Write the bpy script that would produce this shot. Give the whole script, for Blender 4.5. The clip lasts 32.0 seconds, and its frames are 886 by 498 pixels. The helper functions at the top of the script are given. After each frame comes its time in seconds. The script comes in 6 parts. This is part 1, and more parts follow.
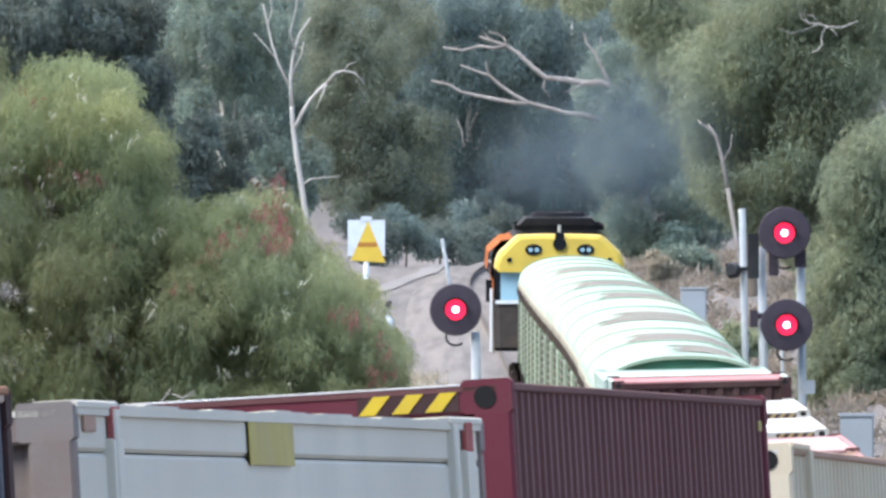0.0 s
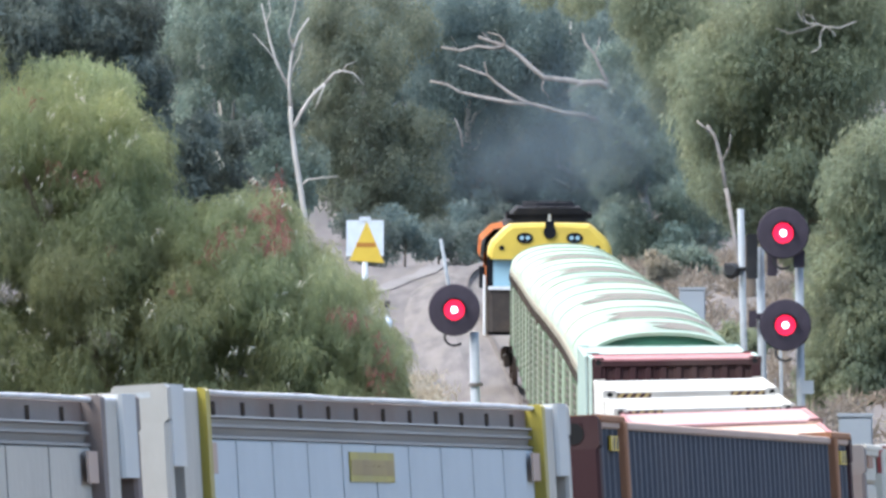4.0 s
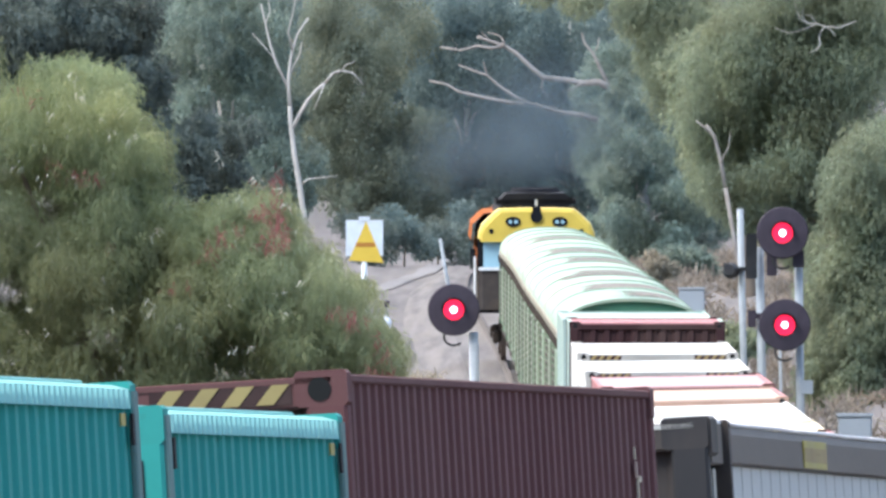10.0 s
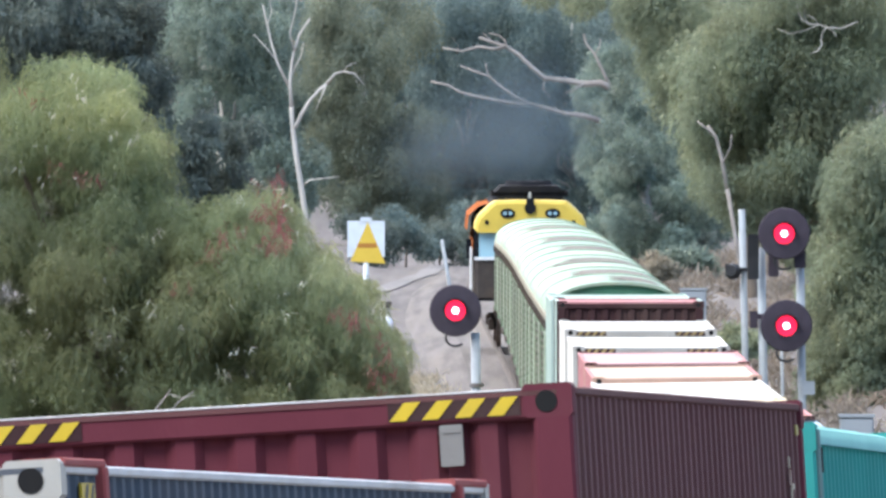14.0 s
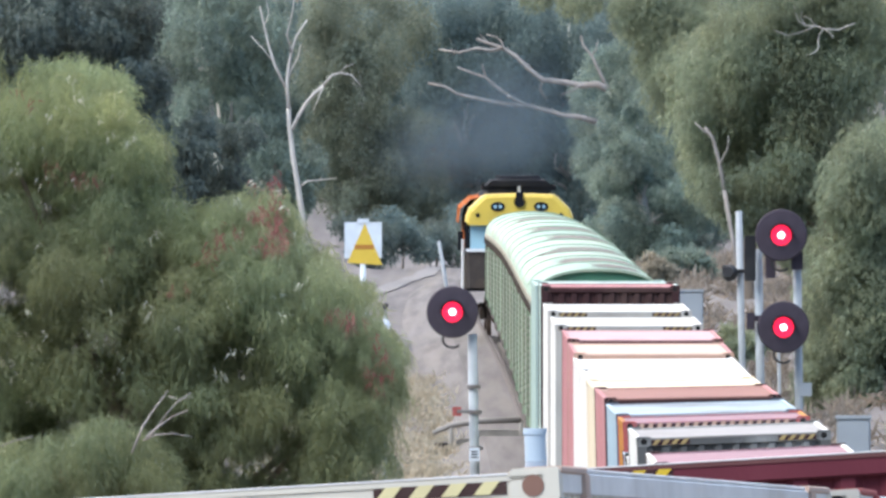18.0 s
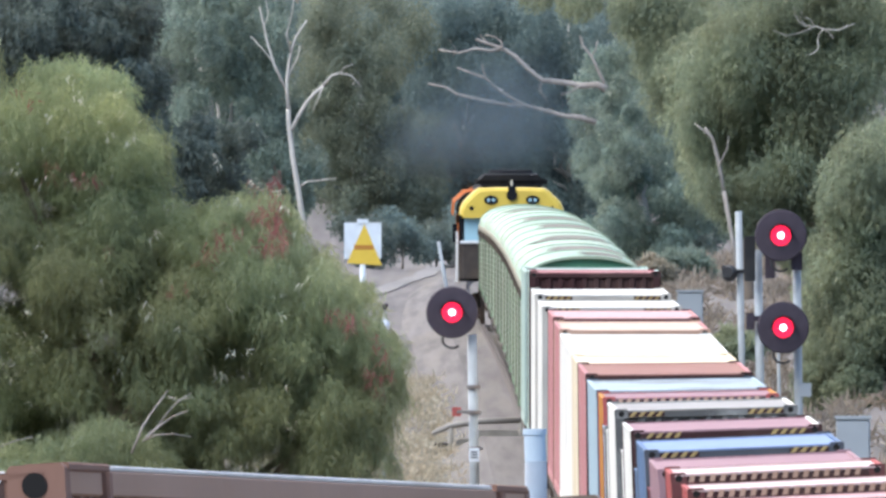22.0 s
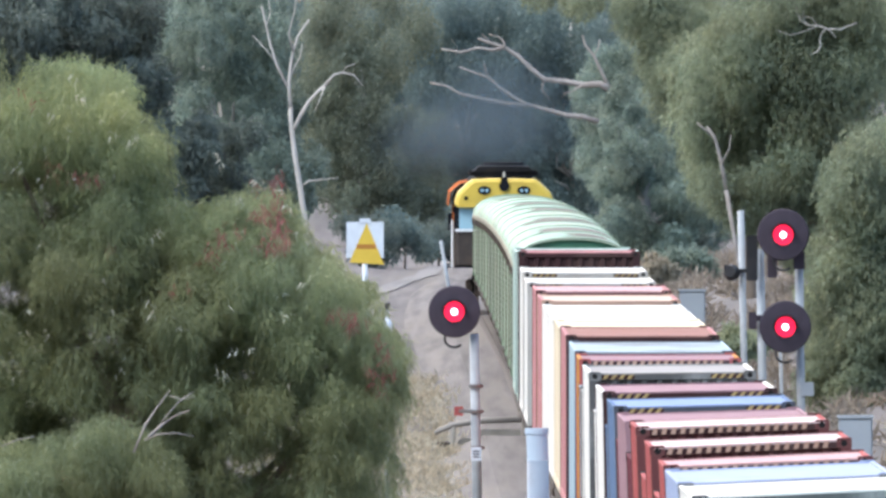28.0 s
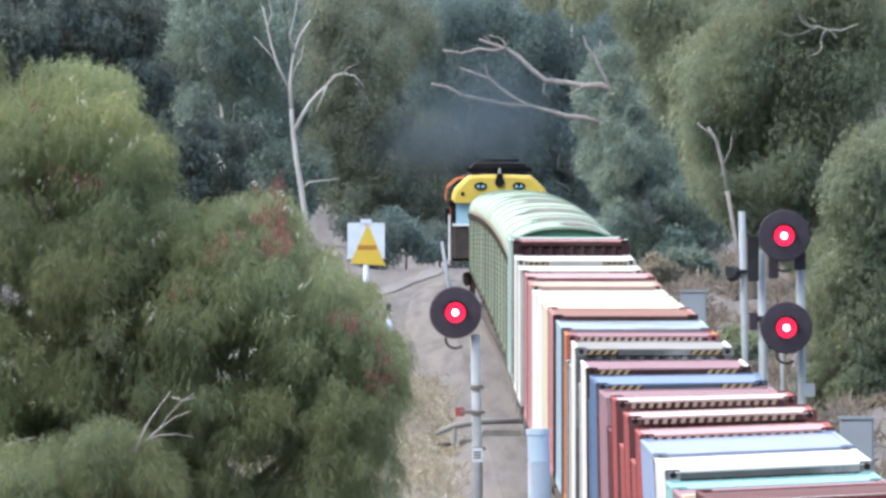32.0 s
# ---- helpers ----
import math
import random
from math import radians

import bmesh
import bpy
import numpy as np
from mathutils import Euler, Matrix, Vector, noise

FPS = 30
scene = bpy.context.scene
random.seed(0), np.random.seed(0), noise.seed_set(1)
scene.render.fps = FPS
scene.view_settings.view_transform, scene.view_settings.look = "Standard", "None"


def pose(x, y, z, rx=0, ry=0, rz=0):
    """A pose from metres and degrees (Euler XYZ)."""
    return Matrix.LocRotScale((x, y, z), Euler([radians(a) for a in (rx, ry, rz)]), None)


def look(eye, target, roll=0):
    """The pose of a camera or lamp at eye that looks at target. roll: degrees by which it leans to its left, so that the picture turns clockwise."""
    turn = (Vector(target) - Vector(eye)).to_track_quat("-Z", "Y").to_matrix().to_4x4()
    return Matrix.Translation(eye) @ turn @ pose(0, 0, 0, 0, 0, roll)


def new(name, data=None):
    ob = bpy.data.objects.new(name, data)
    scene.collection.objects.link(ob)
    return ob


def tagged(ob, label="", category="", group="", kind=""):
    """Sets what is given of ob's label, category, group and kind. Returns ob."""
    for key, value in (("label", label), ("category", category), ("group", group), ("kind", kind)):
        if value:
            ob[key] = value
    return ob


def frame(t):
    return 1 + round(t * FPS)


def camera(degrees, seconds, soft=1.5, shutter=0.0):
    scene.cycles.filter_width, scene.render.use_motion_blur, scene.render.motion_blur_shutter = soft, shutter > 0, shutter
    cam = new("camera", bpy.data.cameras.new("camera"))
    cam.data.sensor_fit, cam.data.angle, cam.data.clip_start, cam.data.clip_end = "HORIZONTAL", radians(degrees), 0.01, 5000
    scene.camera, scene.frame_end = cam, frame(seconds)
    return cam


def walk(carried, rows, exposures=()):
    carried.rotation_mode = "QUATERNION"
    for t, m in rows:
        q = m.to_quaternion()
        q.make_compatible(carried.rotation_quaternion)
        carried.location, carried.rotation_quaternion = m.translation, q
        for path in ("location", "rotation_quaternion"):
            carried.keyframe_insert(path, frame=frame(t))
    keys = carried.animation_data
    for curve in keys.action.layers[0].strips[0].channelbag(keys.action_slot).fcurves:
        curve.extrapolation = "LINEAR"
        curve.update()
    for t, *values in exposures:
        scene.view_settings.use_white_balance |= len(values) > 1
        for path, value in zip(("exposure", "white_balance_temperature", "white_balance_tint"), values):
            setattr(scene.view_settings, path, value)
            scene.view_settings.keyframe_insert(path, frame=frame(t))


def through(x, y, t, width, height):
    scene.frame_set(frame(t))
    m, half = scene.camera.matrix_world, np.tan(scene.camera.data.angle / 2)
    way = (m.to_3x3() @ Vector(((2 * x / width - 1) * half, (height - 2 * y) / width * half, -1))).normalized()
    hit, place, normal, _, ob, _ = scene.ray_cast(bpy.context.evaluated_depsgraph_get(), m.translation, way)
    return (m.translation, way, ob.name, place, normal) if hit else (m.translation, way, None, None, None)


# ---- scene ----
# ---------------------------------------------------------------- camera
EYE_Z = 4.5
FOCAL = 57000.0            # very long zoom: about a degree and a half across
cam = camera(2 * math.degrees(math.atan(784 / FOCAL)), 32.0, soft=2.9)
# the tripod's small sway: seconds, then hundredths of a milliradian sideways and up
SWAY = ((0, 3.3, -2.6), (0.5, 1.5, -1.3), (1, 0.3, -1.6), (1.5, 1.2, -1.9), (2, 1.4, -1.9), (2.5, 0.1, -0.5), (3, 0.8, -2.5), (3.5, 1.4, -2.6), (5.5, -1.4, -0.2), (6, -1.4, -1.5), (6.5, -0.8, 0.5), (7, -1.4, 0.1), (7.5, 0.0, -0.4), (8, 0.9, -1.3), (8.5, -0.0, -1.7), (9, -0.4, -0.9), (9.5, -2.4, -0.4), (10, -0.1, -2.5), (10.5, 0.1, -1.9), (11, -0.0, -1.6), (11.5, -0.1, -1.2), (12, 0.3, 1.0), (12.5, 0.7, -2.3), (13, 2.9, -2.8), (13.5, 1.4, -0.7), (14, 2.9, -1.1), (14.5, 3.1, 1.9), (16.5, 1.8, 3.0), (17, -0.8, 2.0), (17.5, -2.3, 2.3), (18, -2.4, 1.5), (18.5, -2.8, 4.6), (19, 1.4, 1.3), (19.5, 0.7, -1.3), (20, -0.6, 4.2), (20.5, -6.9, -1.4), (21, -2.8, -0.7), (21.5, -4.5, -1.3), (22, -3.0, 2.1), (22.5, 1.4, 4.7), (23, -2.3, 1.1), (23.5, -0.0, 0.6), (24, -4.4, 1.6), (24.5, -3.0, 1.9), (25, 0.1, 1.7), (25.5, 0.3, 1.3), (27.5, 4.6, -1.0), (28, 1.0, 0.8), (28.5, 2.2, 0.3), (29, 1.6, -0.7), (29.5, 2.3, -1.2), (30, 0.3, 1.2), (30.5, -2.3, -0.7), (31, 0.3, 0.2), (31.5, 0.8, 0.8), (32, 2.9, 2.4))
walk(cam, [(t, pose(0, 0, EYE_Z, 90 + math.degrees(b / FOCAL), 0, math.degrees(a / FOCAL))) for t, a, b in SWAY],
     [(t, e, 6020, 9) for t, e in ((0, 1.63), (6, 1.59), (12, 1.57), (16.5, 1.49), (19.5, 1.37), (32, 1.37))])

# ---------------------------------------------------------------- light: bright thin overcast
world = bpy.data.worlds.new("sky")
scene.world = world
world.use_nodes = True
wn = world.node_tree.nodes
sky = wn.new("ShaderNodeTexSky")
sky.sky_type, sky.sun_disc = "NISHITA", False
sky.sun_elevation, sky.sun_rotation = radians(47), radians(323)
sky.air_density, sky.dust_density = 0.9, 4.0
world.node_tree.links.new(sky.outputs[0], wn["Background"].inputs[0])
wn["Background"].inputs[1].default_value = 0.15
sun = new("sun", bpy.data.lights.new("sun", "SUN"))
sun.data.energy, sun.data.angle, sun.data.color = 1.5, radians(34), (1.0, 0.97, 0.945)
sun.matrix_world = look((-80, -105, 140), (0, 0, 0))

# ---------------------------------------------------------------- materials


def mat(name, color, rough=0.6, metal=0.0, vary=0.12, scale=3.0, grime=None, grime_amount=0.0, grime_scale=0.8,
        bump=0.0, bump_scale=40.0, stretch=(1, 1, 1), emit=None, emit_strength=0.0, world_space=False, each=0.0, spec=0.25, grime_from=0.48, grime_to=0.68):
    """A procedural surface: base colour, fine grain, and stains of a second colour at a larger size."""
    m = bpy.data.materials.new(name)
    m.use_nodes = True
    nt = m.node_tree
    n, l = nt.nodes, nt.links
    p = n["Principled BSDF"]
    p.inputs["Roughness"].default_value, p.inputs["Metallic"].default_value = rough, metal
    p.inputs["Specular IOR Level"].default_value = spec
    co = n.new("ShaderNodeTexCoord")
    mp = n.new("ShaderNodeMapping")
    mp.inputs["Scale"].default_value = stretch
    if world_space:
        geo = n.new("ShaderNodeNewGeometry")
        l.new(geo.outputs["Position"], mp.inputs[0])
    else:
        l.new(co.outputs["Object"], mp.inputs[0])
    vec = mp.outputs[0]
    if each:
        info = n.new("ShaderNodeObjectInfo")
        far = n.new("ShaderNodeMath")
        far.operation = "MULTIPLY"
        far.inputs[1].default_value = 90.0
        l.new(info.outputs["Random"], far.inputs[0])
        add = n.new("ShaderNodeVectorMath")
        l.new(mp.outputs[0], add.inputs[0])
        l.new(far.outputs[0], add.inputs[1])
        vec = add.outputs[0]
    fine = n.new("ShaderNodeTexNoise")
    fine.inputs["Scale"].default_value, fine.inputs["Detail"].default_value = scale, 6.0
    l.new(vec, fine.inputs["Vector"])
    ramp = n.new("ShaderNodeMapRange")
    ramp.inputs[1].default_value, ramp.inputs[2].default_value = 0.25, 0.75
    ramp.inputs[3].default_value, ramp.inputs[4].default_value = 1 - vary, 1 + vary
    l.new(fine.outputs[0], ramp.inputs[0])
    mul = n.new("ShaderNodeVectorMath")
    mul.operation = "SCALE"
    mul.inputs[0].default_value = color
    l.new(ramp.outputs[0], mul.inputs["Scale"])
    out = mul.outputs[0]
    if grime is not None:
        big = n.new("ShaderNodeTexNoise")
        big.inputs["Scale"].default_value, big.inputs["Detail"].default_value = grime_scale, 8.0
        big.inputs["Roughness"].default_value = 0.65
        l.new(vec, big.inputs["Vector"])
        cut = n.new("ShaderNodeMapRange")
        cut.inputs[1].default_value, cut.inputs[2].default_value = grime_from, grime_to
        cut.inputs[3].default_value, cut.inputs[4].default_value = 0.0, grime_amount
        l.new(big.outputs[0], cut.inputs[0])
        mix = n.new("ShaderNodeMix")
        mix.data_type = "RGBA"
        mix.inputs[7].default_value = (*grime, 1)
        l.new(cut.outputs[0], mix.inputs[0])
        l.new(out, mix.inputs[6])
        out = mix.outputs[2]
    if each:
        tone = n.new("ShaderNodeMapRange")
        tone.inputs[3].default_value, tone.inputs[4].default_value = 1 - each, 1 + each
        l.new(info.outputs["Random"], tone.inputs[0])
        tint = n.new("ShaderNodeVectorMath")
        tint.operation = "SCALE"
        l.new(out, tint.inputs[0])
        l.new(tone.outputs[0], tint.inputs["Scale"])
        out = tint.outputs[0]
    l.new(out, p.inputs["Base Color"])
    if bump:
        bt = n.new("ShaderNodeTexNoise")
        bt.inputs["Scale"].default_value, bt.inputs["Detail"].default_value = bump_scale, 4.0
        l.new(mp.outputs[0], bt.inputs["Vector"])
        bp = n.new("ShaderNodeBump")
        bp.inputs["Strength"].default_value, bp.inputs["Distance"].default_value = bump, 0.02
        l.new(bt.outputs[0], bp.inputs["Height"])
        l.new(bp.outputs[0], p.inputs["Normal"])
    if emit:
        p.inputs["Emission Color"].default_value = (*emit, 1)
        p.inputs["Emission Strength"].default_value = emit_strength
    return m


def leaf_mat(name, light, dark, accent=None, accent_part=0.0, through=0.35):
    """Leaves: each one takes its own tone between two greens; a few take an accent colour."""
    m = bpy.data.materials.new(name)
    m.use_nodes = True
    nt = m.node_tree
    n, l = nt.nodes, nt.links
    n.remove(n["Principled BSDF"])
    geo = n.new("ShaderNodeNewGeometry")
    ramp = n.new("ShaderNodeValToRGB")
    ramp.color_ramp.elements[0].color, ramp.color_ramp.elements[1].color = (*dark, 1), (*light, 1)
    if accent:
        e = ramp.color_ramp.elements.new(1 - accent_part)
        e.color = (*light, 1)
        ramp.color_ramp.elements[2].color = (*accent, 1)
        ramp.color_ramp.elements[1].position = 1 - accent_part
    l.new(geo.outputs["Random Per Island"], ramp.inputs[0])
    big = n.new("ShaderNodeTexNoise")
    big.inputs["Scale"].default_value, big.inputs["Detail"].default_value = 0.5, 3.0
    l.new(geo.outputs["Position"], big.inputs["Vector"])
    mr = n.new("ShaderNodeMapRange")
    mr.inputs[1].default_value, mr.inputs[2].default_value = 0.3, 0.7
    mr.inputs[3].default_value, mr.inputs[4].default_value = 0.72, 1.28
    l.new(big.outputs[0], mr.inputs[0])
    sc = n.new("ShaderNodeVectorMath")
    sc.operation = "SCALE"
    l.new(ramp.outputs[0], sc.inputs[0])
    l.new(mr.outputs[0], sc.inputs["Scale"])
    hue = n.new("ShaderNodeTexNoise")
    hue.inputs["Scale"].default_value, hue.inputs["Detail"].default_value = 0.9, 2.0
    l.new(geo.outputs["Position"], hue.inputs["Vector"])
    tone = n.new("ShaderNodeValToRGB")
    tone.color_ramp.elements[0].position, tone.color_ramp.elements[1].position = 0.35, 0.65
    tone.color_ramp.elements[0].color, tone.color_ramp.elements[1].color = (1.06, 1.0, 0.92, 1), (0.96, 1.0, 1.03, 1)
    l.new(hue.outputs[0], tone.inputs[0])
    mul = n.new("ShaderNodeVectorMath")
    mul.operation = "MULTIPLY"
    l.new(sc.outputs[0], mul.inputs[0])
    l.new(tone.outputs[0], mul.inputs[1])
    p = n.new("ShaderNodeBsdfPrincipled")
    p.inputs["Roughness"].default_value = 0.6
    p.inputs["Specular IOR Level"].default_value = 0.25
    l.new(mul.outputs[0], p.inputs["Base Color"])
    tr = n.new("ShaderNodeBsdfTranslucent")
    l.new(mul.outputs[0], tr.inputs[0])
    mx = n.new("ShaderNodeMixShader")
    mx.inputs[0].default_value = through
    l.new(p.outputs[0], mx.inputs[1])
    l.new(tr.outputs[0], mx.inputs[2])
    l.new(mx.outputs[0], n["Material Output"].inputs[0])
    return m


RUST = (0.16, 0.07, 0.035)
DIRT = (0.17, 0.13, 0.10)


def paint(name, color, rough=0.7, dirt=0.5, grime=DIRT, vary=0.10):
    return mat(name, color, rough, 0.0, vary, 2.2, grime, dirt, 0.55, 0.15, 30.0, (1, 0.6, 0.5), spec=0.06)


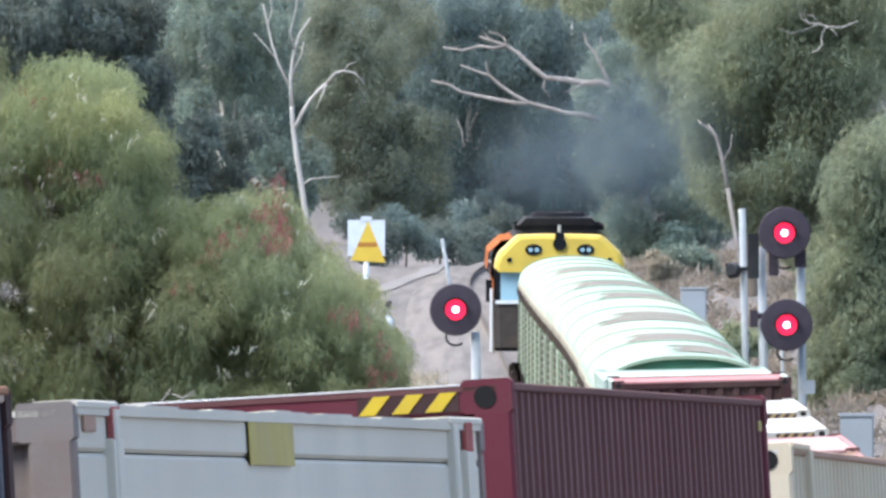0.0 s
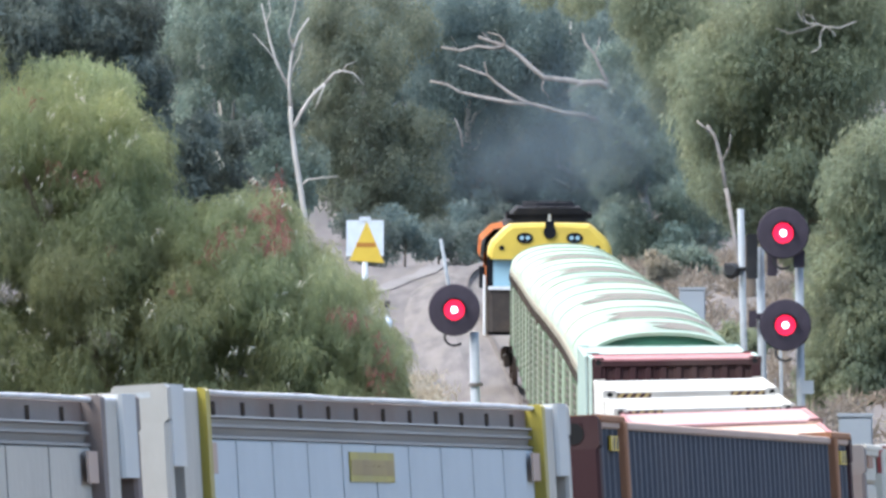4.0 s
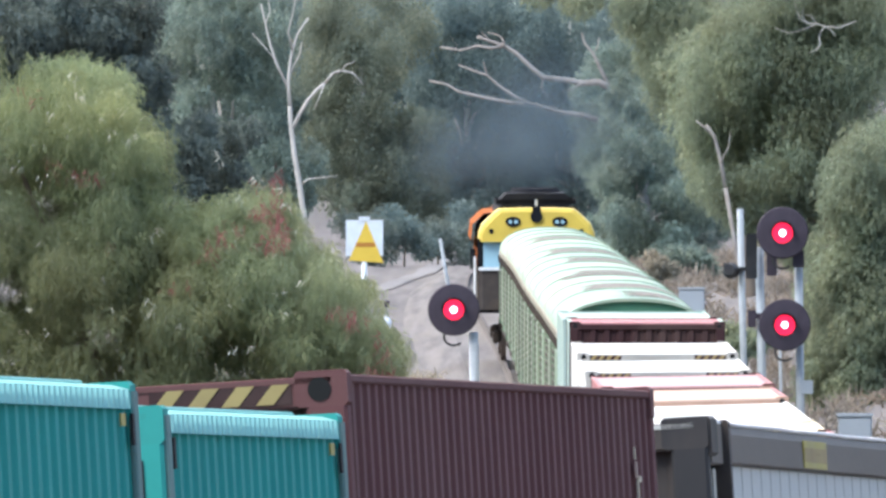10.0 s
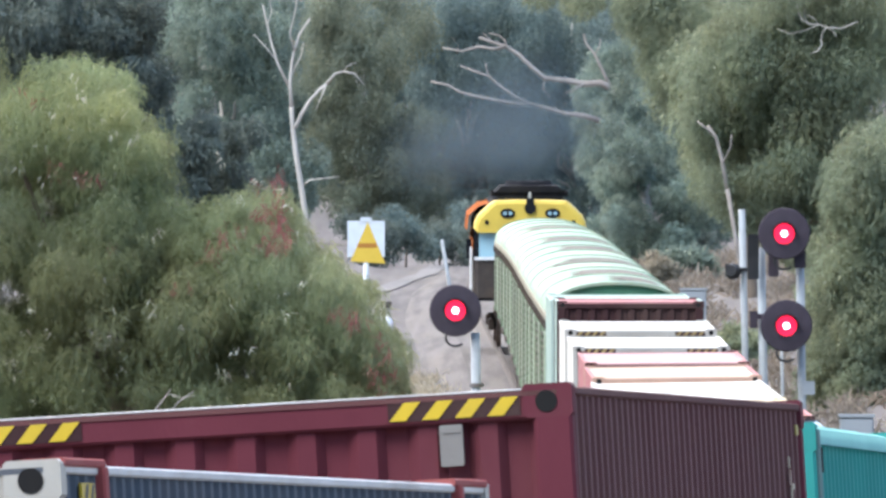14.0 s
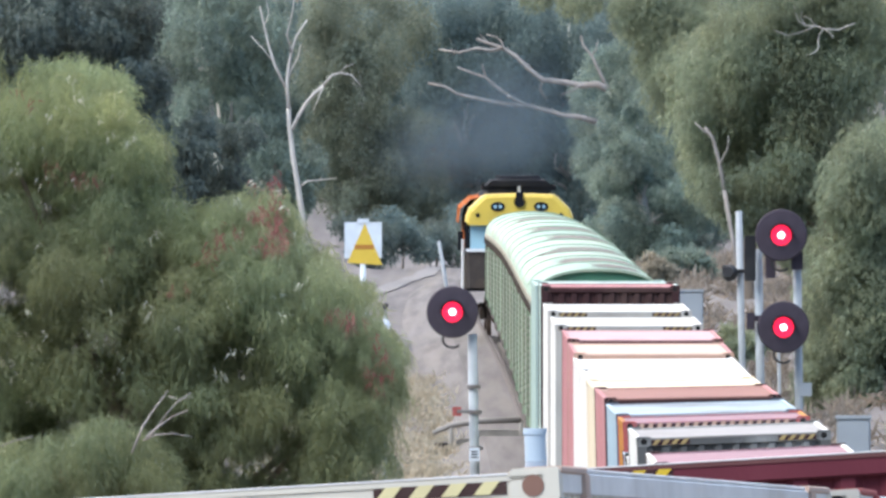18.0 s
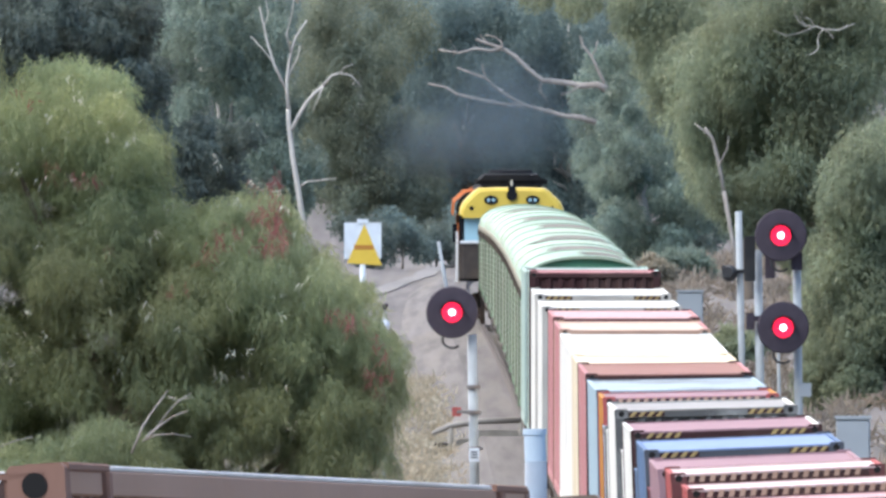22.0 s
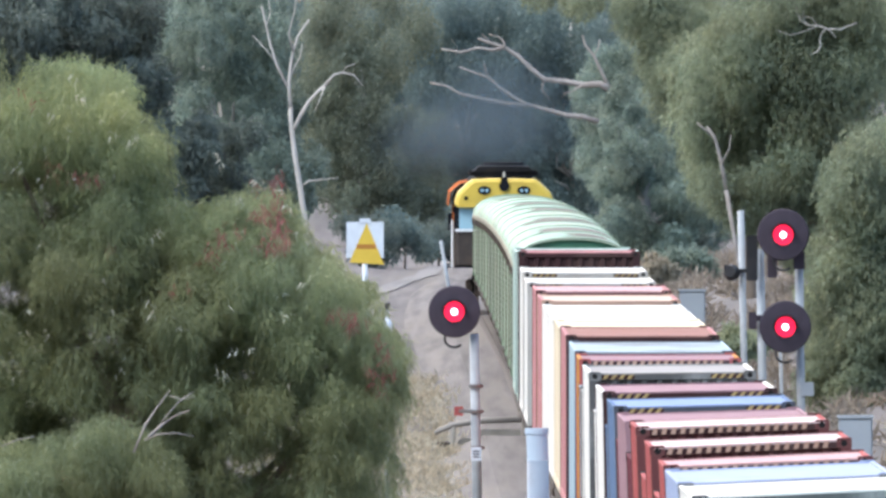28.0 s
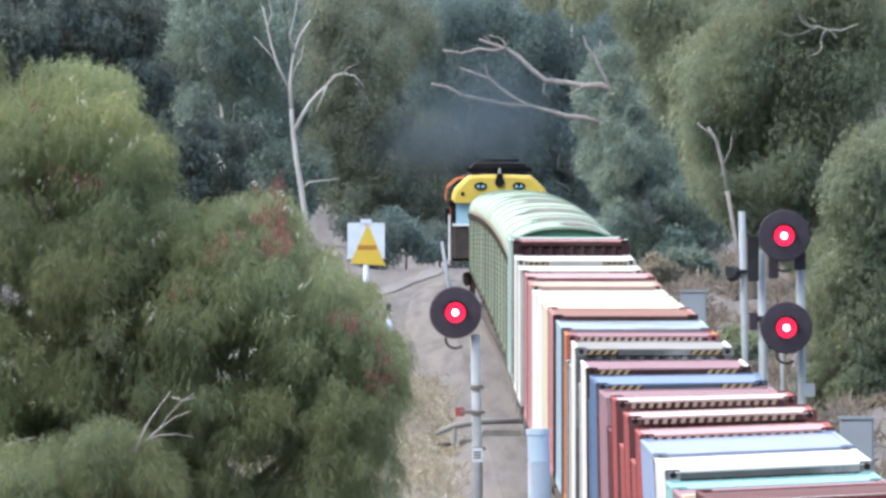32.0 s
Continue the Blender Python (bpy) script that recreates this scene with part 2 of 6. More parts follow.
M = {
    "maroon": paint("maroon_paint", (0.125, 0.032, 0.042), 0.75, 0.15),
    "brown": paint("brown_paint", (0.132, 0.060, 0.057), 0.75, 0.15),
    "white": paint("white_paint", (0.62, 0.60, 0.54), 0.75, 0.25, (0.42, 0.37, 0.30)),
    "cream": paint("cream_paint", (0.60, 0.52, 0.37), 0.75, 0.45, (0.30, 0.17, 0.08)),
    "slate": paint("slate_paint", (0.078, 0.084, 0.097), 0.75, 0.15),
    "silver": mat("weathered_silver", (0.43, 0.405, 0.35), 0.5, 0.1, 0.10, 2.0, (0.20, 0.175, 0.145), 0.5, 0.7, 0.2, 25, (1, .5, .5)),
    "grey_rail": mat("grey_rail", (0.168, 0.132, 0.098), 0.55, 0.1, 0.15, 2.0, (0.085, 0.068, 0.055), 0.6, 0.7, 0.2, 25),
    "board": paint("white_boards", (0.56, 0.53, 0.46), 0.75, 0.35, (0.28, 0.27, 0.25)),
    "teal": paint("teal_paint", (0.052, 0.300, 0.258), 0.75, 0.35, (0.06, 0.12, 0.10)),
    "greyblue": paint("grey_blue_paint", (0.088, 0.105, 0.125), 0.75, 0.3),
    "orange": paint("orange_paint", (0.31, 0.155, 0.085), 0.75, 0.5, RUST),
    "tan": paint("tan_brown_paint", (0.40, 0.26, 0.19), 0.75, 0.4, (0.22, 0.12, 0.07)),
    "red": paint("red_paint", (0.33, 0.085, 0.078), 0.75, 0.35, (0.30, 0.15, 0.12)),
    "pink": paint("faded_red_paint", (0.40, 0.185, 0.18), 0.75, 0.5, (0.36, 0.26, 0.23)),
    "paleblue": paint("pale_blue_paint", (0.315, 0.395, 0.425), 0.75, 0.45, (0.26, 0.26, 0.245)),
    "blue": paint("blue_paint", (0.100, 0.152, 0.245), 0.75, 0.4, (0.17, 0.18, 0.20)),
    "lavender": paint("faded_blue_paint", (0.30, 0.345, 0.46), 0.75, 0.35, (0.25, 0.28, 0.34)),
    # lighter copy of the blue paint, daylight on the roof put into the colour
    "blue_sunlit": paint("sunlit_blue_roof", (0.20, 0.265, 0.40), 0.75, 0.4, (0.17, 0.20, 0.27)),
    "palegreen": paint("pale_green_paint", (0.34, 0.42, 0.36), 0.75, 0.3, (0.25, 0.26, 0.22)),
    "ochre": paint("ochre_paint", (0.42, 0.19, 0.045), 0.75, 0.3, RUST),
    "yellow": mat("yellow_marking", (0.62, 0.43, 0.03), 0.5, 0, 0.12, 5.0, (0.30, 0.22, 0.06), 0.4, 2.0),
    "ochre_plate": mat("ochre_plate", (0.36, 0.29, 0.05), 0.55, 0, 0.15, 3.0, (0.26, 0.22, 0.10), 0.6, 2.0),
    "black": mat("black_paint", (0.018, 0.018, 0.019), 0.5, 0, 0.2, 4.0, (0.05, 0.045, 0.04), 0.4, 1.0),
    "white_mark": mat("white_marking", (0.72, 0.72, 0.70), 0.5, 0, 0.08, 5.0, (0.5, 0.47, 0.42), 0.4, 2.0),
    # rear-end shade held in the colour; also the dark ground of warning panels
    "dark_end": paint("end_shade_and_panel_dark", (0.050, 0.026, 0.026), 0.75, 0.3),
    # red paint lightened for roofs, with the daylight on them in the colour
    "blush": paint("sunlit_red_roof", (0.47, 0.30, 0.29), 0.75, 0.3, (0.40, 0.30, 0.27)),
    "charcoal": paint("charcoal_paint", (0.045, 0.043, 0.042), 0.6, 0.3),
    # teal lightened for the roof edge, top light put into the colour
    "teal_light": paint("sunlit_teal_paint", (0.22, 0.45, 0.40), 0.75, 0.3, (0.12, 0.28, 0.25)),
    "warmwhite": paint("warm_white_paint", (0.63, 0.585, 0.48), 0.75, 0.3, (0.40, 0.34, 0.27)),
    "speckled": paint("speckled_end", (0.10, 0.10, 0.095), 0.75, 0.95, (0.48, 0.48, 0.45)),
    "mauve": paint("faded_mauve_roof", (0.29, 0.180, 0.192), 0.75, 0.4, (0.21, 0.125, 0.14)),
    # palest red roof, bright top light painted into the base colour
    "rosewhite": paint("sunlit_rose_roof", (0.56, 0.43, 0.40), 0.75, 0.3, (0.42, 0.30, 0.28)),
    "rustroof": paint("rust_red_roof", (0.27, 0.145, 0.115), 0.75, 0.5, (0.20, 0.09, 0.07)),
    # the red paint darkened, shade of the rear wall put into its colour
    "red_shaded": paint("shaded_red_end", (0.125, 0.048, 0.046), 0.75, 0.4),
    "aqua": paint("bright_aqua_paint", (0.27, 0.45, 0.43), 0.75, 0.25, (0.10, 0.25, 0.23)),
    # pale edge colour with the sun's highlight along the roof painted in
    "lip": mat("worn_edge_with_glint", (0.62, 0.60, 0.57), 0.5, 0.1, 0.15, 3.0, (0.35, 0.29, 0.24), 0.5, 1.2, stretch=(1, 0.5, 1)),
    "rail_grey": mat("weathered_rail_grey", (0.235, 0.218, 0.195), 0.6, 0.1, 0.12, 2.0, (0.16, 0.13, 0.11), 0.5, 0.6, 0.15, 20, (1, .3, 1)),
    "frieze": mat("rust_stained_grey", (0.20, 0.17, 0.15), 0.8, 0.0, 0.15, 2.0, RUST, 0.5, 0.9, 0.15, 20, (1, .4, 1)),
    "fascia_brown": mat("dark_brown_beam", (0.100, 0.080, 0.064), 0.65, 0.0, 0.10, 2.0, (0.15, 0.125, 0.10), 0.5, 0.5, 0.15, 20, (1, .3, 1)),
    "cool_board": paint("pale_blue_white_boards", (0.53, 0.555, 0.54), 0.75, 0.2, (0.40, 0.42, 0.45)),
    "warm_board": paint("warm_white_boards", (0.56, 0.545, 0.49), 0.75, 0.4, (0.33, 0.31, 0.28)),
    "dull_ochre": mat("dull_ochre_stripe", (0.34, 0.25, 0.10), 0.7, 0, 0.15, 4.0, (0.22, 0.15, 0.08), 0.6, 1.5),
    "pale_yellow": mat("pale_yellow_marking", (0.66, 0.58, 0.30), 0.6, 0, 0.12, 4.0, (0.5, 0.42, 0.25), 0.5, 1.5),
    "teal_post": paint("weathered_teal_grey", (0.16, 0.24, 0.215), 0.8, 0.8, (0.12, 0.085, 0.06)),
    "worn_brown": paint("worn_red_brown_paint", (0.235, 0.135, 0.100), 0.75, 0.4, (0.14, 0.08, 0.06)),
    "hole": mat("dark_recess", (0.012, 0.011, 0.010), 0.8),
    "steel": mat("steel", (0.22, 0.21, 0.20), 0.45, 0.6, 0.15, 5.0, RUST, 0.5, 1.5),
    "rail_rust": mat("rusty_rail", (0.11, 0.096, 0.086), 0.85, 0.0, 0.2, 3.0, spec=0.05),
    "patchy": paint("patchy_grey_paint", (0.31, 0.365, 0.385), 0.75, 0.8, (0.14, 0.13, 0.12)),
    "ecru": paint("pale_tan_paint", (0.50, 0.37, 0.29), 0.75, 0.3, (0.36, 0.25, 0.18)),
    "patch": mat("brown_roof_patch", (0.170, 0.152, 0.128), 0.8, 0, 0.2, 2.0, (0.25, 0.25, 0.2), 0.5, 0.8, spec=0.05),
    "under": mat("underframe_grime", (0.055, 0.045, 0.038), 0.8, 0.1, 0.25, 3.0, (0.13, 0.09, 0.06), 0.6, 1.2, 0.3, 15),
    "wheel": mat("wheel_steel", (0.12, 0.085, 0.065), 0.6, 0.4, 0.2, 6.0, (0.2, 0.14, 0.1), 0.4, 3.0),
    "van_roof": mat("pale_green_roof", (0.232, 0.332, 0.238), 0.6, 0.0, 0.14, 1.4, (0.290, 0.300, 0.205), 0.75, 1.0, 0.1, 12, (0.42, 0.10, 0.3), each=0.16, grime_from=0.46, grime_to=0.60),
    "van_side": mat("van_green_side", (0.155, 0.215, 0.135), 0.6, 0, 0.15, 2.0, (0.14, 0.12, 0.085), 0.7, 0.8, 0.2, 20, (1, .3, .4), each=0.3),
    "van_end": mat("van_green_end", (0.075, 0.20, 0.115), 0.55, 0, 0.12, 2.0, (0.09, 0.10, 0.07), 0.5, 0.8, each=0.15),
    # dark colour for the shade in the gaps between vans
    "van_gap_dark": mat("van_gap_shade", (0.075, 0.070, 0.055), 0.8, 0, 0.25, 2.0, (0.11, 0.12, 0.08), 0.6, 0.8, spec=0.05),
    "van_beam": mat("van_wood_beam", (0.20, 0.185, 0.13), 0.7, 0, 0.2, 4.0, (0.12, 0.09, 0.06), 0.6, 1.5, 0.3, 20, (1, .3, 1)),
    "loco_yellow": mat("loco_yellow", (0.60, 0.435, 0.07), 0.5, 0, 0.06, 3.0, (0.40, 0.28, 0.06), 0.35, 1.2),
    "loco_black": mat("loco_black", (0.012, 0.013, 0.016), 0.8, 0, 0.2, 3.0, (0.03, 0.028, 0.026), 0.4, 1.0, spec=0.05),
    "loco_orange": mat("loco_orange", (0.30, 0.085, 0.018), 0.8, 0, 0.1, 3.0, (0.22, 0.08, 0.03), 0.4, 1.0, spec=0.03),
    "glass": mat("window_glass", (0.30, 0.46, 0.52), 0.08, 0.0, 0.02, 1.0),
    "galv": mat("galvanised_steel", (0.36, 0.38, 0.38), 0.6, 0.1, 0.12, 6.0, (0.30, 0.30, 0.29), 0.5, 2.0),
    "signal_black": mat("signal_black", (0.050, 0.040, 0.050), 0.85, 0, 0.15, 5.0),
    "lamp_red": mat("lit_red_lens", (0.5, 0.02, 0.04), 0.3, emit=(1.0, 0.012, 0.055), emit_strength=0.75),
    "lamp_core": mat("lit_red_core", (0.9, 0.7, 0.7), 0.3, emit=(1.0, 0.80, 0.80), emit_strength=2.0),
    "sign_white": mat("sign_white", (0.62, 0.66, 0.70), 0.5, 0, 0.10, 4.0, (0.48, 0.47, 0.44), 0.4, 1.5),
    "sign_yellow": mat("sign_yellow", (0.64, 0.44, 0.06), 0.5, 0, 0.06, 4.0),
    "cabinet": mat("cabinet_grey", (0.335, 0.36, 0.37), 0.6, 0.1, 0.08, 3.0, (0.25, 0.26, 0.26), 0.4, 1.5),
    "pipe_pale": mat("pale_blue_grey_cap", (0.44, 0.52, 0.58), 0.5, 0, 0.05, 3.0),
    "pipe_grey": mat("blue_grey_pipe", (0.26, 0.30, 0.34), 0.55, 0, 0.08, 3.0, (0.2, 0.2, 0.2), 0.4, 2.0),
    "concrete": mat("weathered_concrete", (0.29, 0.27, 0.235), 0.9, 0, 0.15, 4.0, (0.18, 0.16, 0.13), 0.6, 1.2, 0.4, 12),
    "bark_pale": mat("pale_gum_bark", (0.46, 0.43, 0.38), 0.85, 0, 0.2, 3.0, (0.22, 0.19, 0.16), 0.6, 0.8, 0.4, 10, (1, 1, .3)),
    "bark_dark": mat("brown_gum_bark", (0.20, 0.16, 0.12), 0.9, 0, 0.25, 3.0, (0.10, 0.075, 0.055), 0.6, 0.8, 0.5, 10, (1, 1, .3)),
    "bark_dead": mat("weathered_deadwood", (0.32, 0.285, 0.25), 0.9, 0, 0.2, 3.0, (0.22, 0.17, 0.13), 0.6, 0.8, 0.4, 10),
}
LEAF_NEAR = leaf_mat("weeping_gum_leaves", (0.292, 0.318, 0.165), (0.218, 0.246, 0.138), (0.42, 0.44, 0.32), 0.03, 0.56)
LEAF_SUN = leaf_mat("sunlit_gum_leaves", (0.288, 0.322, 0.158), (0.218, 0.254, 0.130), (0.47, 0.47, 0.33), 0.03, 0.5)
LEAF_RED = leaf_mat("red_tinged_leaves", (0.32, 0.085, 0.085), (0.21, 0.105, 0.085))
LEAF_PALE = leaf_mat("pale_glinting_leaves", (0.68, 0.66, 0.55), (0.45, 0.45, 0.34))
LEAF_RIGHT = leaf_mat("gum_leaves", (0.256, 0.288, 0.182), (0.188, 0.218, 0.146), (0.40, 0.43, 0.29), 0.06, 0.5)
# far greens made lighter and bluer: the air's haze is in their colour
LEAF_FAR = leaf_mat("hazy_far_gum_leaves", (0.226, 0.280, 0.226), (0.162, 0.210, 0.174), (0.25, 0.29, 0.24), 0.06, 0.5)
LEAF_BLUE = leaf_mat("hazy_blue_gum_leaves", (0.168, 0.220, 0.204), (0.124, 0.170, 0.162), (0.23, 0.29, 0.27), 0.05, 0.5)
LEAF_OLIVE = leaf_mat("olive_gum_leaves", (0.205, 0.232, 0.168), (0.152, 0.176, 0.130), (0.26, 0.28, 0.2), 0.05, 0.5)
LEAF_DARK = leaf_mat("dark_gum_leaves", (0.140, 0.172, 0.148), (0.092, 0.116, 0.105), (0.18, 0.20, 0.17), 0.05, 0.5)
LEAF_STRAW = leaf_mat("pale_straw_blades", (0.42, 0.375, 0.28), (0.27, 0.24, 0.18))
LEAF_DRY = leaf_mat("dry_grass_blades", (0.29, 0.245, 0.19), (0.16, 0.135, 0.11))

# ---------------------------------------------------------------- the line: plan and profile


def spline(pts):
    """A natural cubic through (d, value) pairs."""
    x, y = (np.array(c, float) for c in zip(*pts))
    n = len(x)
    h = np.diff(x)
    a, b = np.eye(n), np.zeros(n)
    for i in range(1, n - 1):
        a[i, i - 1:i + 2] = h[i - 1], 2 * (h[i - 1] + h[i]), h[i]
        b[i] = 6 * ((y[i + 1] - y[i]) / h[i] - (y[i] - y[i - 1]) / h[i - 1])
    s = np.linalg.solve(a, b)

    def at(d):
        i = int(min(max(np.searchsorted(x, d) - 1, 0), n - 2))
        u, w = x[i + 1] - d, d - x[i]
        if d < x[0] or d > x[-1]:
            j, k = (0, 1) if d < x[0] else (n - 1, n - 2)
            e = (y[k] - y[j]) / (x[k] - x[j])
            return y[j] + e * (d - x[j])
        return ((s[i] * u ** 3 + s[i + 1] * w ** 3) / (6 * h[i]) + (y[i] / h[i] - s[i] * h[i] / 6) * u
                + (y[i + 1] / h[i] - s[i + 1] * h[i] / 6) * w)
    return at


def bend(d):
    return -2.115 + 0.0925 * (d - 99) - 0.00025 * (d - 99) ** 2


LINE_X = spline([(d, bend(d)) for d in range(-221, 100, 10)] + [
    (107.6, -1.33), (112, -0.93), (116.3, -0.535), (120.6, -0.16), (125, 0.185), (129, 0.47), (140, 1.20), (155, 2.20), (180, 3.30), (215, 3.95),
    (260, 4.3), (310, 4.28), (359.9, 4.038), (390.6, 3.889), (418.5, 3.712), (446.4, 3.536), (474.3, 3.350), (517.1, 3.154), (595.2, 2.848), (668.7, 2.671), (721.7, 2.559), (787.7, 2.364), (848.2, 2.150), (972.8, 1.685), (1041.6, 1.573), (1116.0, 1.945), (1255.5, 4.270), (1395.0, 8.455)])
LINE_Z = spline([(-220, 3.35), (0, 1.15), (60, 0.55), (108, 0.066), (131, -0.165), (144, -0.335), (157, -0.50), (174, -0.80), (200, -1.08), (260, -1.52), (315, -1.96), (340, -1.99),
                 (359.9, -1.941), (386.9, -1.783), (414.8, -1.551), (456.6, -1.234), (517.1, -0.630), (613.8, 0.142), (668.7, 0.551), (721.7, 0.998), (854.7, 2.114), (963.5, 2.885), (1116.0, 3.769), (1395.0, 4.885)])


def cant(d):
    """Lean of the track to the left, in degrees."""
    if d < 215:
        return 2.6 + 0.8 * min(1.0, max(0.0, (215 - d) / 60))
    return 2.6 * min(1.0, max(0.0, (502 - d) / 112))


LAG = 74.5
# how far out a place s metres along the way lies (the way bends, so it is longer than the distance)
out = spline([(-320, -320), (-100, -100), (0, 0), (60, 60), (100, 100), (133, 133)] + [(a + LAG, d) for a, d in (
    (346, 358.1), (364.8, 372.0), (400.9, 399.9), (437.5, 427.8), (474.3, 455.7), (511, 483.6), (545.6, 511.5), (578, 539.4), (610, 567.3), (660, 613.8), (760, 706.8), (960, 892.8), (1300, 1209.0))])


def on_line(s, length, lift=0.0, aside=0.0, nod=0.0):
    """The pose of a vehicle whose middle is s metres along the way."""
    d = out(s)
    a, b = d - length * 0.35, d + length * 0.35
    p, q = Vector((LINE_X(a), a, LINE_Z(a))), Vector((LINE_X(b), b, LINE_Z(b)))
    f = (q - p).normalized()
    yaw, pitch = math.atan2(-f.x, f.y), math.asin(f.z)
    m = Matrix.Translation((p + q) / 2) @ Matrix.Rotation(yaw, 4, "Z") @ Matrix.Rotation(pitch, 4, "X") @ Matrix.Rotation(radians(-cant(d)), 4, "Y")
    return m @ Matrix.Translation((aside, 0, lift)) @ Matrix.Rotation(radians(-nod), 4, "X")


SPEED = 8.65
RIDES = []          # thing, its middle along the line at the start, its length, its lift above the rail

# ---------------------------------------------------------------- mesh helpers


class Geo:
    """Collects faces of boxes, prisms and sheets, and makes one mesh of them."""

    def __init__(self):
        self.v, self.f = [], []

    def add(self, verts, faces):
        o = len(self.v)
        self.v.extend(verts)
        self.f.extend([tuple(i + o for i in f) for f in faces])
        return self

    def box(self, x0, x1, y0, y1, z0, z1, m=None):
        vs = [Vector((x, y, z)) for z in (z0, z1) for x, y in ((x0, y0), (x1, y0), (x1, y1), (x0, y1))]
        if m is not None:
            vs = [m @ v for v in vs]
        return self.add([tuple(v) for v in vs], [(3, 2, 1, 0), (4, 5, 6, 7), (0, 1, 5, 4), (1, 2, 6, 5), (2, 3, 7, 6), (3, 0, 4, 7)])

    def bar(self, x0, x1, y0, y1, z0, z1, c=0.012, axis="y"):
        """A bar with its four long edges chamfered."""
        lo, hi = ((x0, z0), (x1, z1)) if axis == "y" else (((y0, z0), (y1, z1)) if axis == "x" else ((x0, y0), (x1, y1)))
        ring = [(lo[0] + c, lo[1]), (hi[0] - c, lo[1]), (hi[0], lo[1] + c), (hi[0], hi[1] - c), (hi[0] - c, hi[1]), (lo[0] + c, hi[1]),
                (lo[0], hi[1] - c), (lo[0], lo[1] + c)]
        ends = {"y": (y0, y1), "x": (x0, x1), "z": (z0, z1)}[axis]
        put = {"y": lambda a, b, e: (a, e, b), "x": lambda a, b, e: (e, a, b), "z": lambda a, b, e: (a, b, e)}[axis]
        vs = [put(a, b, e) for e in ends for a, b in ring]
        return self.add(vs, [tuple(range(8))[::-1], tuple(range(8, 16))] + [(i, (i + 1) % 8, 8 + (i + 1) % 8, 8 + i) for i in range(8)])

    def sheet(self, rows):
        """A grid of points (list of equal rows) as quads."""
        n = len(rows[0])
        vs = [p for r in rows for p in r]
        return self.add(vs, [(i * n + j, i * n + j + 1, (i + 1) * n + j + 1, (i + 1) * n + j) for i in range(len(rows) - 1) for j in range(n - 1)])

    def tube(self, pts, radii, sides=8, cap=True):
        """A tapered tube along points."""
        rings = []
        for i, p in enumerate(pts):
            d = (Vector(pts[min(i + 1, len(pts) - 1)]) - Vector(pts[max(i - 1, 0)])).normalized()
            u = d.orthogonal().normalized() if i == 0 else (u - d * u.dot(d)).normalized()
            w = d.cross(u)
            rings.append([tuple(Vector(p) + (u * math.cos(a) + w * math.sin(a)) * radii[i]) for a in (2 * math.pi * k / sides for k in range(sides))])
        o = len(self.v)
        self.v.extend(v for r in rings for v in r)
        for i in range(len(rings) - 1):
            for k in range(sides):
                a, b = o + i * sides + k, o + i * sides + (k + 1) % sides
                self.f.append((a, b, b + sides, a + sides))
        if cap:
            self.f.append(tuple(range(o, o + sides))[::-1])
            e = o + (len(rings) - 1) * sides
            self.f.append(tuple(range(e, e + sides)))
        return self

    def mesh(self, name, material, smooth=False):
        me = bpy.data.meshes.new(name)
        me.from_pydata(self.v, [], self.f)
        bm = bmesh.new()
        bm.from_mesh(me)
        bmesh.ops.recalc_face_normals(bm, faces=bm.faces)
        bm.to_mesh(me)
        bm.free()
        me.materials.append(material)
        if smooth:
            for p in me.polygons:
                p.use_smooth = True
        me.update()
        return me


CACHE = {}


def shared(key, material, build, smooth=False):
    """One mesh for all alike parts."""
    k = (key, material.name)
    if k not in CACHE:
        g = Geo()
        build(g)
        CACHE[k] = g.mesh(key if isinstance(key, str) else str(key[0]), material, smooth)
    return CACHE[k]


def part(name, data, parent, label="", m=None):
    ob = new(name, data)
    ob.parent = parent
    if m is not None:
        ob.matrix_basis = m
    if label:
        ob["label"] = label
    return ob


def thing(name, label, category, group="", m=None, kind=""):
    ob = new(name)
    ob.empty_display_size = 0.2
    if m is not None:
        ob.matrix_basis = m
    return tagged(ob, label, category, group, kind)


def wave(y0, y1, pitch, depth):
    """Trapezoid waves along a wall: pairs of place and depth."""
    n = max(1, round((y1 - y0) / pitch))
    p = (y1 - y0) / n
    out = []
    for i in range(n):
        a = y0 + i * p
        out += [(a, 0.0), (a + p * 0.30, 0.0), (a + p * 0.45, depth), (a + p * 0.80, depth)]
    return out + [(y1, 0.0)]

# ---------------------------------------------------------------- ground, track bed


def ground_z(x, y):
    """Height of the land: a formation along the line, banks at both sides, a rise into the woods."""
    d = min(max(y, -220.0), 1500.0)
    off = x - LINE_X(d)
    z = LINE_Z(d) - 0.62
    a = abs(off)
    if off > 0:
        z += min(4.0, 0.16 * max(0.0, a - 3.4)) * min(1.0, max(0.0, (y - 380) / 200))
    else:
        z += min(6.0, 0.10 * max(0.0, a - 6.0)) * min(1.0, max(0.0, (y - 250) / 200))
    if y > 1430:
        z += min(9.0, 0.025 * (y - 1430))
    n = noise.noise(Vector((x * 0.35, y * 0.05, 0))) * 0.10 + noise.noise(Vector((x * 0.06, y * 0.012, 4))) * 0.35
    return z + n * min(1.0, max(0.0, (a - 2.2) / 2.5))


GROUND = mat("dry_dirt_and_grass", (0.112, 0.100, 0.092), 0.95, 0, 0.40, 1.6, (0.155, 0.138, 0.112), 0.85, 0.5, 0.3, 5.0, (1, 0.012, 1), world_space=True)
